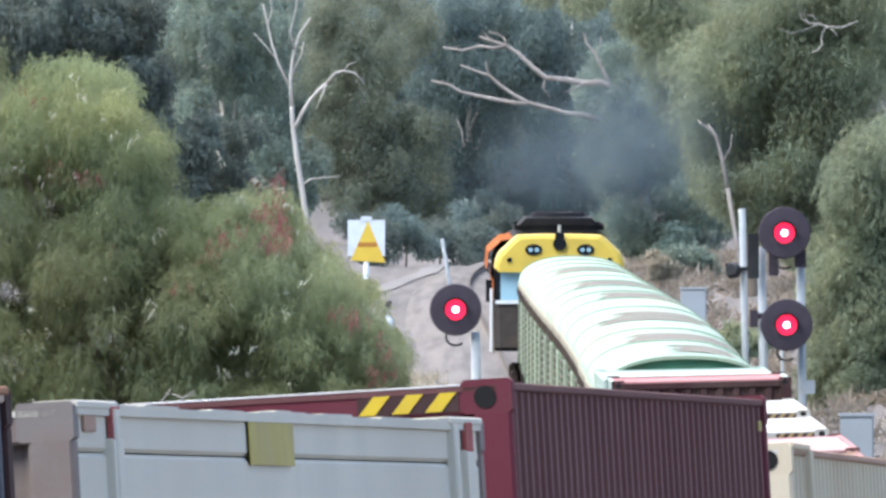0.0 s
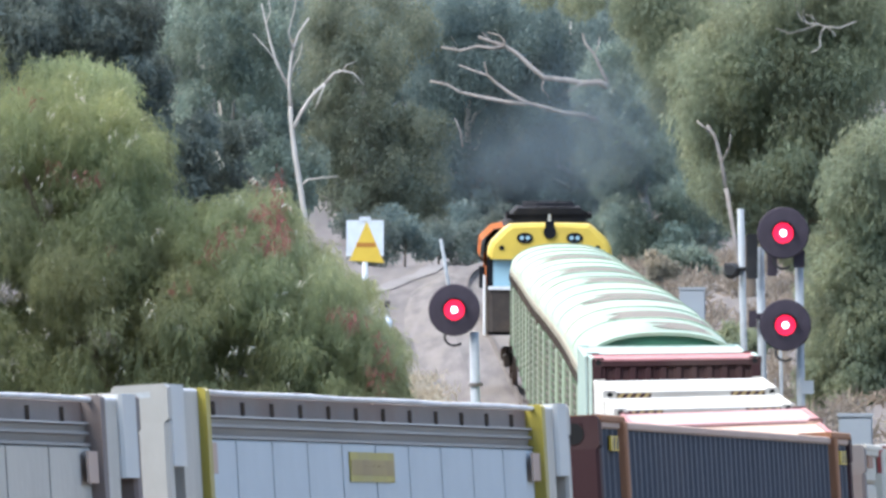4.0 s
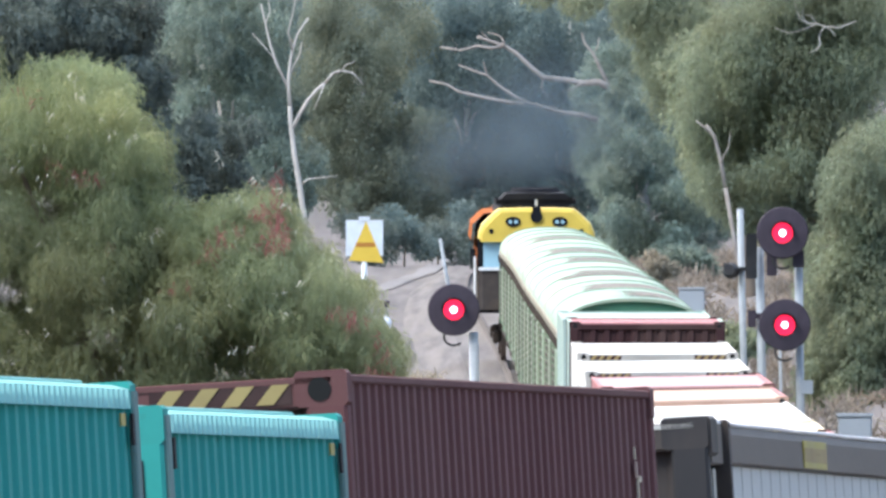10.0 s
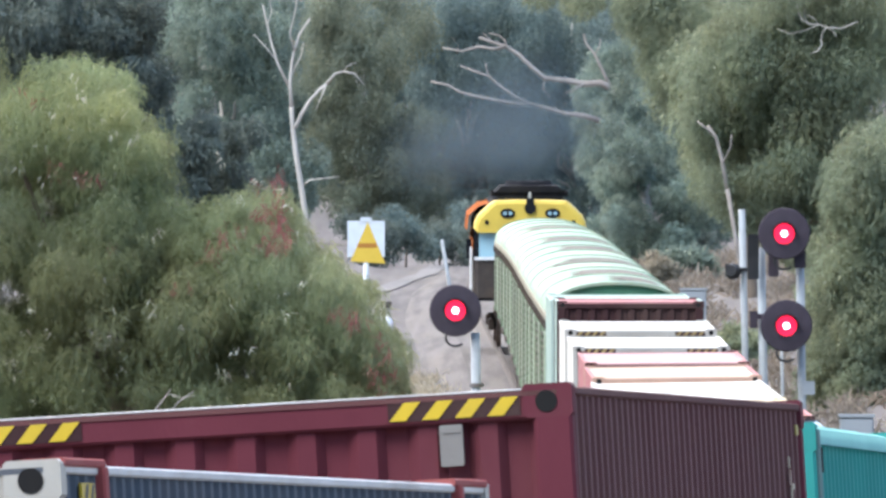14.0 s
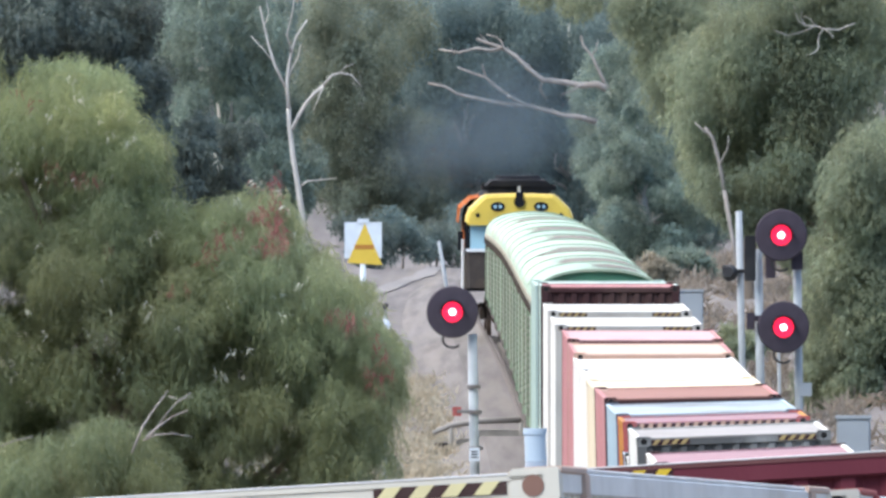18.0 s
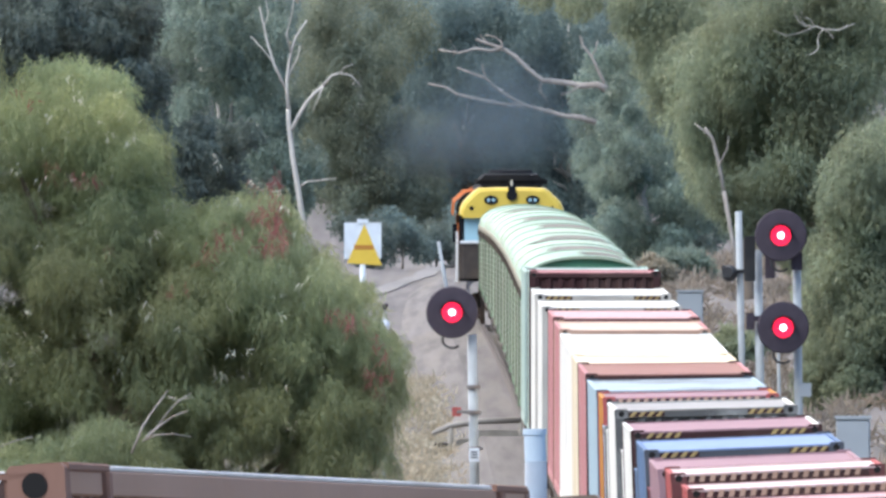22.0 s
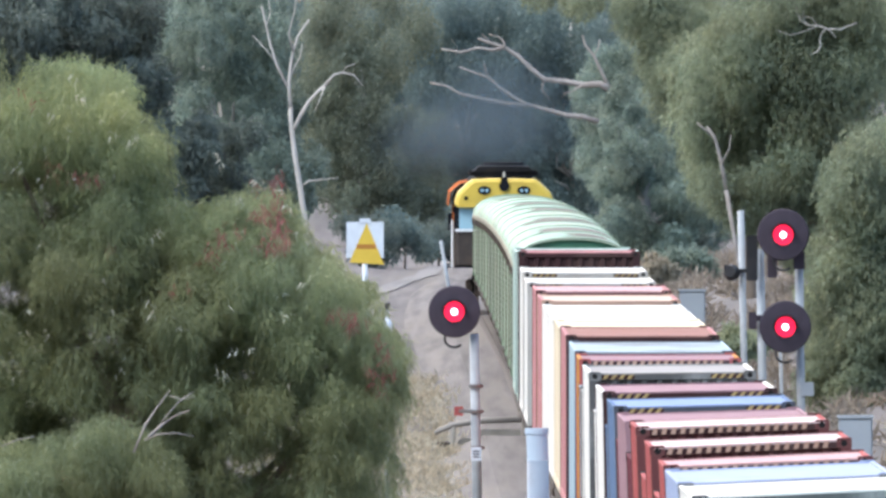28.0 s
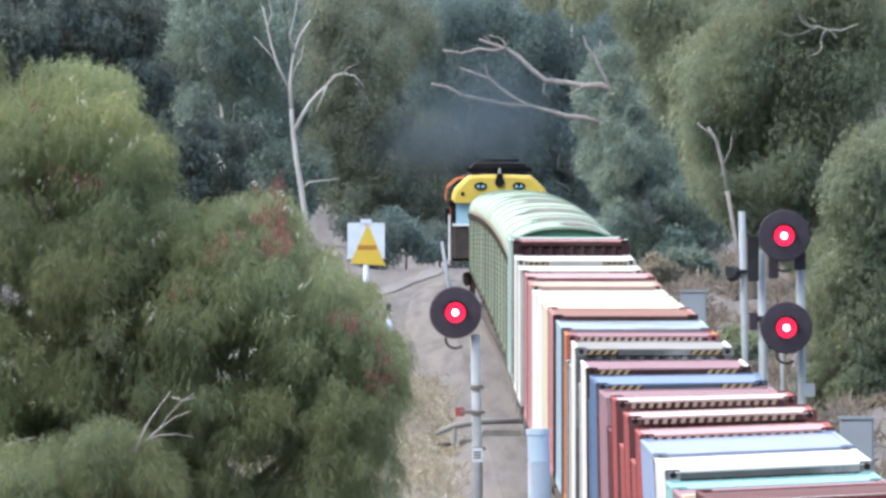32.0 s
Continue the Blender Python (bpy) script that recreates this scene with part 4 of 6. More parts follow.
def container(label, paint_m, L, top, q_rear, deck=1.05, group="containers on the train", end_m=None, roof_m=None, post_m=None, marks="", style="steel", plate=None, rail_m=None):
    """A freight container at its place in the train. top: its height above the rail; q_rear: where its rear end is at the start."""
    H = top - deck
    end_m, roof_m, post_m = end_m or paint_m, roof_m or paint_m, post_m or paint_m
    c = thing("freight_container", label, "container", group)
    y0, y1 = -L / 2, L / 2
    k = (L, round(H, 3))
    if style == "steel":
        for s in (-1, 1):
            def side(g, s=s):
                g.sheet([[(s * (HALF - 0.045 + w), y, z) for y, w in wave(y0 + 0.16, y1 - 0.16, 0.28, 0.036)] for z in (0.12, H - 0.03)])
            part("side_wall", shared(("side_wall", k, s), paint_m, side), c)
            def rail(g, s=s):
                g.bar(s * HALF - (0.06 if s > 0 else 0), s * HALF + (0 if s > 0 else 0.06), y0 + 0.1, y1 - 0.1, H - (0.085 if "R" in marks else 0.034), H - 0.004, 0.006)
            # thin pale strip added as the sunlit sliver along the roof edge
            if "R" in marks:
                part("top_lip", shared(("top_lip", k, s), M["lip"], lambda g: g.bar(s * (HALF - 0.03) - 0.025, s * (HALF - 0.03) + 0.025, y0 + 1.4, y1 - 1.4, H - 0.004, H + 0.012, 0.004)), c, "worn top edge, sun glint put into its pale colour")
            if "r" not in marks:
                part("top_rail", shared(("top_rail", k, s, "R" in marks), rail_m or paint_m, rail), c)
            def low(g, s=s):
                g.bar(s * HALF - (0.06 if s > 0 else 0), s * HALF + (0 if s > 0 else 0.06), y0 + 0.1, y1 - 0.1, 0.0, 0.15)
            part("bottom_rail", shared(("bottom_rail", k, s), paint_m, low), c)
    elif style == "panel":        # smooth insulated box with two plain panels and a joint
        for s in (-1, 1):
            def side(g, s=s):
                for a, b in ((0.1, H - 0.146), (H - 0.141, H - 0.02)):
                    g.bar(s * (HALF - 0.03) - 0.02, s * (HALF - 0.03) + 0.02, y0 + 0.12, y1 - 0.12, a, b)
                n = 26
                for i in range(n):
                    a, b = y0 + 0.1 + (L - 0.2) * i / n, y0 + 0.1 + (L - 0.2) * (i + 1) / n
                    h = 0.004 * math.sin(i * 1.7) + 0.003 * math.sin(i * 0.6)
                    g.box(s * HALF - 0.05, s * HALF + 0.004, a, b, H - 0.03, H + 0.004 + h)
            part("side_wall", shared(("panel_wall", k, s), paint_m, side), c)
            part("tab", shared(("panel_tab", 0), M["tan"], lambda g: g.bar(-0.004, 0.004, -0.18, 0.18, -0.06, 0.0, 0.001)), c, "small tan tab", Matrix.Translation((s * (HALF - 0.004), y0 + 0.55, H - 0.02)))
            for e in (y0 + 1.25, y1 - 0.65):
                part("strap", shared(("strap", 0), M["red"], lambda g: g.bar(-0.008, 0.008, -0.13, 0.13, -0.12, 0.0, 0.004)), c, m=Matrix.Translation((s * (HALF + 0.003), e, H)))
                part("post", shared(("panel_post", H), paint_m, lambda g: g.bar(-0.02, 0.02, -0.16, 0.16, 0.05, H - 0.1, 0.008)), c, m=Matrix.Translation((s * (HALF - 0.005), e, 0)))
    elif style in ("boards", "fascia"):
        for s in (-1, 1):
            def core(g, s=s):
                g.box(s * (HALF - 0.09) - 0.02, s * (HALF - 0.09) + 0.02, y0 + 1.2, y1 - 1.2, 0.1, H - 0.03)
            part("side_wall", shared(("core", k, s), M["under"], core), c)
            part("top_rail", shared(("lip", k), M["lip"], lambda g: g.tube([(0, y0 + 0.1 + (L - 0.2) * i / 12, 0.002 * math.sin(2.1 * i)) for i in range(13)], [0.009] * 13, 8)), c, "worn top edge, sun glint put into its pale colour", Matrix.Translation((s * (HALF - 0.02), 0, H - 0.008)))
            if style == "boards":
                def frieze(g, s=s):
                    g.bar(s * (HALF - 0.06) - 0.015, s * (HALF - 0.06) + 0.015, y0 + 1.25, y1 - 1.25, H - 0.085, H - 0.012, 0.004)
                part("frieze", shared(("frieze", k, s), M["frieze"], frieze), c, "rust stained strip under the top edge")
                for i in range(12):
                    y = y0 + 1.9 + (L - 3.8) * i / 11
                    part("bracket", shared(("bracket", 0), M["under"], lambda g: g.box(-0.006, 0.006, -0.010, 0.010, -0.026, 0.018)), c, m=Matrix.Translation((s * (HALF - 0.038), y, H - 0.052)))

                def rail_panel(g, s=s):
                    prof = [(H - 0.078, 0.06), (H - 0.079, 0.026), (H - 0.086, 0.022), (H - 0.090, 0.036), (H - 0.106, 0.038), (H - 0.109, 0.026), (H - 0.117, 0.024), (H - 0.121, 0.036), (H - 0.142, 0.042), (H - 0.145, 0.024), (H - 0.154, 0.022), (H - 0.157, 0.06)]
                    g.sheet([[(s * (HALF - x), y, z) for z, x in prof] for y in (y0 + 1.25, y1 - 1.25)])
                part("rub_rail", shared(("rub_rail", k, s), M["rail_grey"], rail_panel), c, "weathered grey ribbed rail")
                n, gap, top_z = 10, 0.02, H - 0.157
            else:
                def fascia(g, s=s):
                    prof = [(H - 0.012, 0.05), (H - 0.016, 0.022), (H - 0.05, 0.004), (H - 0.158, 0.0), (H - 0.165, 0.006), (H - 0.165, 0.05)]
                    g.sheet([[(s * (HALF - x), y, z) for z, x in prof] for y in (y0 + 1.25, y1 - 1.25)])
                part("fascia", shared(("fascia", k, s), M["fascia_brown"], fascia), c, "dark brown top beam")
                n, gap, top_z = 19, 0.022, H - 0.165
            w = (L - 2.5) / n
            for i in range(n):
                part("board", shared(("board", k, n), paint_m, lambda g: g.bar(-0.012, 0.012, -0.5 * w + gap, 0.5 * w - gap, 0.1, top_z, 0.005)), c,
                     m=Matrix.Translation((s * (HALF - 0.038), y0 + 1.25 + w * (i + 0.5), 0)))
            for e, f in ((y0, 1), (y1, -1)):
                part("post", shared(("side_post", H), post_m, lambda g: g.bar(-0.03, 0.03, -0.065, 0.065, 0.0, H + 0.004, 0.01)), c, m=Matrix.Translation((s * (HALF - 0.015), e + f * 1.2, 0)))
                if style == "boards":
                    part("end_panel", shared(("end_panel", H), M["silver"], lambda g: g.bar(-0.02, 0.02, -0.28, 0.28, 0.05, H - 0.004, 0.008)), c, "weathered silver end panel", Matrix.Translation((s * (HALF - 0.03), e + f * 0.84, 0)))
                    part("corner_box", shared(("corner_box", 0), M["white"], lambda g: g.bar(-0.035, 0.035, -0.21, 0.21, -0.25, 0.010, 0.012, "z")), c, "white hanging corner box", Matrix.Translation((s * (HALF - 0.03), e + f * 0.32, H)))
                    part("tag", shared(("tag", 0), M["ecru"], lambda g: g.bar(-0.004, 0.004, -0.14, 0.14, -0.05, 0.05, 0.002)), c, "small tan plate", Matrix.Translation((s * (HALF - 0.004), e + f * 1.42, H - 0.22)))
                else:
                    part("end_panel", shared(("dark_end_panel", H), M["fascia_brown"], lambda g: g.bar(-0.02, 0.02, -0.36, 0.36, H - 0.17, H - 0.006, 0.008)), c, m=Matrix.Translation((s * (HALF - 0.03), e + f * 0.76, 0)))
                    part("corner_box", shared(("dark_corner_box", 0), M["charcoal"], lambda g: g.bar(-0.035, 0.035, -0.2, 0.2, -0.14, 0.012, 0.012)), c, "dark steel corner box", Matrix.Translation((s * (HALF - 0.02), e + f * 0.22, H)))
                    for o in (0.62, 0.92):
                        part("end_strip", shared(("end_strip", H), M["silver"], lambda g: g.bar(-0.015, 0.015, -0.08, 0.08, 0.05, H - 0.18, 0.006)), c, "pale end strip", Matrix.Translation((s * (HALF - 0.05), e + f * o, 0)))
                    part("end_recess", shared(("end_recess", H), M["under"], lambda g: g.bar(-0.015, 0.015, -0.5, 0.5, 0.05, H - 0.16, 0.004)), c, m=Matrix.Translation((s * (HALF - 0.09), e + f * 0.62, 0)))
    # floor, roof, ends
    part("floor", shared(("floor", L), M["under"], lambda g: g.box(-HALF + 0.05, HALF - 0.05, y0 + 0.05, y1 - 0.05, 0.02, 0.13)), c)
    def roof(g):
        n = max(1, round((L - 0.4) / 0.42))
        rows = []
        for i in range(n + 1):
            y = y0 + 0.2 + (L - 0.4) * i / n
            z = H - (0.022 + (0.014 if i % 2 else 0) if style == "steel" else 0.012)
            rows += [[(x, y - 0.05, z) for x in (-HALF + 0.05, 0, HALF - 0.05)], [(x, y + 0.05, z) for x in (-HALF + 0.05, 0, HALF - 0.05)]]
        g.sheet(rows)
        for e in (y0, y1 - 0.22):
            g.box(-HALF + 0.05, HALF - 0.05, e, e + 0.22, H - 0.03, H - 0.012)
    part("roof", shared(("roof", k, style), roof_m, roof), c)
    rail_h = 0.115
    for e, f in ((y0, 1), (y1, -1)):
        def end(g):
            g.sheet([[(x, e + f * (0.03 + w), z) for x, w in wave(-HALF + 0.12, HALF - 0.12, 0.23, 0.045)] for z in (0.1, H - rail_h)])
            g.box(-HALF + 0.12, HALF - 0.12, e + min(0, f * 0.12), e + max(0, f * 0.12), 0.0, 0.13)
        part("end_wall", shared(("end_wall", k, f), end_m, end), c)
        def header(g):
            g.bar(-HALF + 0.12, HALF - 0.12, e + min(0.006 * f, f * 0.1), e + max(0.006 * f, f * 0.1), H - rail_h, H - 0.008, 0.01, "x")
        part("header_rail", shared(("header_rail", k, f), end_m, header), c)
        # pale strip that paints the highlight along the header's top
        if f > 0 and set(marks) & set("hbw"):
            part("header_edge", shared(("header_edge", k), M["lip"], lambda g: g.bar(-HALF + 0.18, HALF - 0.18, y0 + 0.004, y0 + 0.03, H - 0.010, H - 0.002, 0.002, "x")), c, "worn top edge, sun glint put into its pale colour")
        for s in (-1, 1):
            post = part("corner_post", shared(("corner_post", H), end_m, lambda g: g.bar(-0.07, 0.07, -0.075, 0.075, 0.1, H - 0.11, 0.012, "z")), c, m=Matrix.Translation((s * (HALF - 0.07), e + f * 0.075, 0)))
            for zz in (H - 0.110, 0.0):
                cast = part("corner_casting", shared(("corner_casting", 0), end_m, lambda g: g.bar(-0.089, 0.089, -0.081, 0.081, 0, 0.122, 0.012)), c, m=Matrix.Translation((s * (HALF - 0.085), e + f * 0.081, zz)))
                if zz > 0.5 and f > 0 and style == "steel" and "r" not in marks:
                    part("lashing_hole", shared(("lashing_hole", f), M["worn_brown"] if "b" in marks else M["hole"], lambda g: g.tube([(0, -0.002, 0), (0, 0.02, 0)], [0.040, 0.040], 16)), cast, m=Matrix.Translation((s * -0.005, -0.083, 0.058)))
    if L > 13 and style != "boards" and style != "fascia":      # long box with its lifting posts set in
        for s in (-1, 1):
            for e, f in ((y0, 1), (y1, -1)):
                part("post", shared(("inset_post", H), post_m, lambda g: g.bar(-0.022, 0.022, -0.06, 0.06, 0.0, H - 0.01, 0.008, "z")), c, m=Matrix.Translation((s * (HALF + 0.0), e + f * 1.22, 0)))
                part("top_plate", shared(("top_plate", 0), post_m, lambda g: g.bar(-0.07, 0.07, -0.62, 0.62, -0.012, 0.016, 0.006)), c, m=Matrix.Translation((s * (HALF - 0.062), e + f * 0.72, H)))
    if set(marks) & set("hwbd"):
        cols = {"d": (M["dark_end"], M["dull_ochre"]), "h": (M["dark_end"], M["yellow"]), "w": (M["dark_end"], M["white_mark"]), "b": (M["dark_end"], M["pale_yellow"])}[[m for m in marks if m in "hwbd"][0]]
        for s in (-1, 1):
            def ground_bar(g, s=s):
                a = s * (HALF - 0.425)
                w = 0.12 if "3" in marks else 0.24
                low = H - (0.078 if "b" in marks else 0.098)
                g.add([(a - w, y0 + 0.002, low), (a + 0.24, y0 + 0.002, low), (a + 0.24, y0 + 0.002, H - 0.026), (a - w, y0 + 0.002, H - 0.026)], [(0, 1, 2, 3)])
            part("warning_panel", shared(("warning_panel", k, s, marks), cols[0], ground_bar), c, "warning stripes")
            part("warning_stripes", shared(("warning_stripes", k, s, marks), cols[1], lambda g: stripes(g, s * (HALF - 0.425) - 0.235 + (0.118 if "3" in marks else 0), 3 if "3" in marks else 4, 0.118, y0 - 0.002, H - (0.075 if "b" in marks else 0.095), H - 0.029)), c)
    if "z" in marks:               # stripes over the whole rear header
        part("warning_panel", shared(("long_panel", k), M["dark_end"], lambda g: g.add([(-1.04, y0 + 0.002, H - 0.11), (1.04, y0 + 0.002, H - 0.11), (1.04, y0 + 0.002, H - 0.014), (-1.04, y0 + 0.002, H - 0.014)], [(0, 1, 2, 3)])), c)
        part("warning_stripes", shared(("long_stripes", k), M["tan"], lambda g: stripes(g, -1.02, 17, 0.118, y0 - 0.002, H - 0.10, H - 0.02, 0.3)), c, "warning stripes")
    if "v" in marks:               # small grey vent plate under the rear header
        part("vent_plate", shared(("vent_plate", 0), M["rail_grey"], lambda g: [g.bar(-0.042, 0.042, -0.02, 0.02, -0.15, 0.0, 0.006), g.box(-0.034, 0.034, -0.024, -0.02, -0.03, -0.015)]), c, "grey vent plate", Matrix.Translation((HALF - 0.44, y0 + 0.012, H - 0.118)))
    if "l" in marks:               # faded white lettering as plain bars
        for z, w in ((0.19, 0.85), (0.275, 0.75)):
            part("lettering_bar", shared(("lettering_bar", w), M["white_mark"], lambda g: g.bar(-0.002, 0.002, -w, w, -0.006, 0.006, 0.001)), c, "faded white bar", Matrix.Translation((HALF - 0.014, -0.3, H - z)))
    if "t" in marks:               # small yellow tabs at the sides' upper corners
        for s in (-1, 1):
            for e in (y1 - 0.42,):
                part("warning_tab", shared(("small_tab", 0), M["ochre_plate"], lambda g: g.bar(-0.003, 0.003, -0.07, 0.07, -0.04, 0.0, 0.001)), c, m=Matrix.Translation((s * (HALF + 0.002), e, H - 0.09)))
    if "s" in marks:               # scraped vertical streak near the front end
        for j, (z, hgt, w) in enumerate(((0.24, 0.022, 0.016), (0.30, 0.03, 0.022), (0.375, 0.035, 0.018), (0.45, 0.03, 0.026), (0.335, 0.012, 0.05))):
            part("scrape", shared(("scrape", j), M["ecru"] if j % 2 else M["cream"], lambda g: g.bar(-0.003, 0.003, -w, w, -hgt, hgt, 0.001)), c, "scraped paint", Matrix.Translation((HALF + 0.001, y1 - 0.95 + 0.04 * j, H - z)))
    if "r" in marks:               # sloping ribbed roof edge
        for s in (-1, 1):
            def cornice(g, s=s):
                n = round(L / 0.17)
                rows = []
                for i in range(n):
                    a = y0 + 0.18 + (L - 0.36) * i / n
                    b = a + (L - 0.36) / n
                    for y, out_by in ((a, 0.0), (a + (b - a) * 0.2, 0.016), (a + (b - a) * 0.55, 0.016), (a + (b - a) * 0.75, 0.0)):
                        rows.append([(s * (HALF - 0.004 + out_by), y, H - 0.076), (s * (HALF - 0.016 + out_by), y + 0.12, H - 0.014), (s * (HALF - 0.05), y + 0.12, H + 0.002), (s * (HALF - 0.16), y + 0.12, H + 0.010)])
                g.sheet(rows)
            part("roof_cap", shared(("roof_cap", k, s), M["teal_light"], lambda g: g.bar(s * (HALF - 0.16) - 0.03, s * (HALF - 0.16) + 0.03, y0 + 0.3, y1 - 0.3, H + 0.004, H + 0.022, 0.006)), c)
            for e, f in ((y0, 1), (y1, -1)):
                part("post", shared(("teal_post", H), M["teal_post"], lambda g: g.bar(-0.012, 0.012, -0.06, 0.06, 0.1, H - 0.02, 0.006, "z")), c, "rust streaked corner post", Matrix.Translation((s * (HALF + 0.002), e + f * 0.09, 0)))
                part("slot", shared(("post_slot", 0), M["hole"], lambda g: g.bar(-0.004, 0.004, -0.035, 0.035, -0.05, 0.05, 0.001)), c, m=Matrix.Translation((s * (HALF + 0.012), e + f * 0.22, H - 0.14)))
            part("end_slot", shared(("end_slot", 0), M["hole"], lambda g: g.bar(-0.024, 0.024, -0.004, 0.004, -0.09, 0.09, 0.001)), c, "dark lashing slot", Matrix.Translation((s * (HALF - 0.09), y0 - 0.002, H - 0.25)))
            part("roof_edge", shared(("cornice", k, s), M["teal_light"], cornice), c, "ribbed roof edge in a paler, sunlit teal")
    if "y" in marks:               # small yellow and black tabs on the sides' upper corners
        for s in (-1, 1):
            for e in (y0 + 0.78, y1 - 0.62):
                tab = part("warning_tab", shared(("warning_tab", 0), M["yellow"], lambda g: g.bar(-0.004, 0.004, -0.20, 0.20, -0.055, 0.0, 0.001)), c, m=Matrix.Translation((s * (HALF + 0.002), e, H - 0.06)))
                for o in (-0.09, 0.08):
                    part("tab_stripe", shared(("tab_stripe", 0), M["black"], lambda g: g.add([(0, -0.03, -0.05), (0, 0.05, -0.05), (0, 0.1, -0.004), (0, 0.02, -0.004)], [(0, 1, 2, 3)])), tab, m=Matrix.Translation((s * 0.006, o, 0)))
    if plate:
        a, b, z, mm = plate
        lie = {"boards": -0.022, "fascia": 0.003, "panel": 0.0}[style]
        for s in (-1, 1):
            pl = part("plate", shared(("plate", a, b), M[mm], lambda g: g.bar(-0.002, 0.002, -a / 2, a / 2, -b / 2, b / 2, 0.0005)), c, "ochre plate", Matrix.Translation((s * (HALF + lie), -0.7 if style == "panel" else -0.2, H - z)))
            if style != "panel":
                part("plate_band", shared(("plate_band", a, b), M["dull_ochre"], lambda g: g.bar(-0.001, 0.001, -a / 2 + 0.03, a / 2 - 0.03, -b * 0.28, b * 0.24, 0.0003)), pl, "darker ochre field", Matrix.Translation((s * 0.0025, 0, 0)))
                for o, h in ((-0.12, 0.1), (0.05, 0.06), (0.2, 0.12)):
                    part("bar", shared(("plate_mark", h, b), M["dull_ochre"], lambda g: g.bar(-0.001, 0.001, -h, h, -b * 0.035, b * 0.035, 0.0003)), pl, m=Matrix.Translation((s * 0.0036, o * a, b * 0.04)))
    RIDES.append((c, q_rear + L / 2, L, deck, 0.0, 0.15 if q_rear < -20 else 0.0))
    return c


def bogie(parent, y):
    """Two axles with wheels under a frame."""
    bg = part("bogie", shared(("bogie", 0), M["under"], lambda g: [g.bar(s * 1.0 - 0.07, s * 1.0 + 0.07, -1.25, 1.25, 0.42, 0.72, 0.04) for s in (-1, 1)] + [g.box(-1.0, 1.0, -0.2, 0.2, 0.45, 0.75)]), parent, m=Matrix.Translation((0, y, 0)))
    for yy in (-0.9, 0.9):
        part("wheelset", shared(("wheelset", 0), M["wheel"], lambda g: [g.tube([(s * 0.74, 0, 0), (s * 0.86, 0, 0)], [0.48, 0.46], 20) for s in (-1, 1)] + [g.tube([(-0.8, 0, 0), (0.8, 0, 0)], [0.08, 0.08], 8)]), bg, m=Matrix.Translation((0, yy, 0.46)))


def flat_wagon(q_mid, L, deck=1.05):
    w = thing("flat_wagon", "grimy steel container flat wagon on two bogies", "wagon", "wagons of the train")
    part("deck", shared(("deck", L), M["under"], lambda g: [g.bar(-1.2, 1.2, -L / 2, L / 2, deck - 0.16, deck - 0.004, 0.02)]), w)
    for s in (-1, 1):
        part("side_sill", shared(("side_sill", L), M["under"], lambda g: g.sheet([[(0, y, deck - 0.16), (0, y, deck - 0.16 - d)] for y, d in ((-L / 2, 0.2), (-L / 4, 0.25), (-L / 6, 0.5), (L / 6, 0.5), (L / 4, 0.25), (L / 2, 0.2))])), w, m=Matrix.Translation((s * 1.12, 0, 0)))
    for y in (-L / 2 + 1.9, L / 2 - 1.9):
        bogie(w, y)
    part("coupler", shared(("coupler", 0), M["under"], lambda g: g.bar(-0.12, 0.12, -0.45, 0.3, 0.75, 0.95, 0.02)), w, m=Matrix.Translation((0, -L / 2, 0)))
    RIDES.append((w, q_mid, L, 0.0))


FT40, FT48, FT20 = 12.19, 14.63, 6.06
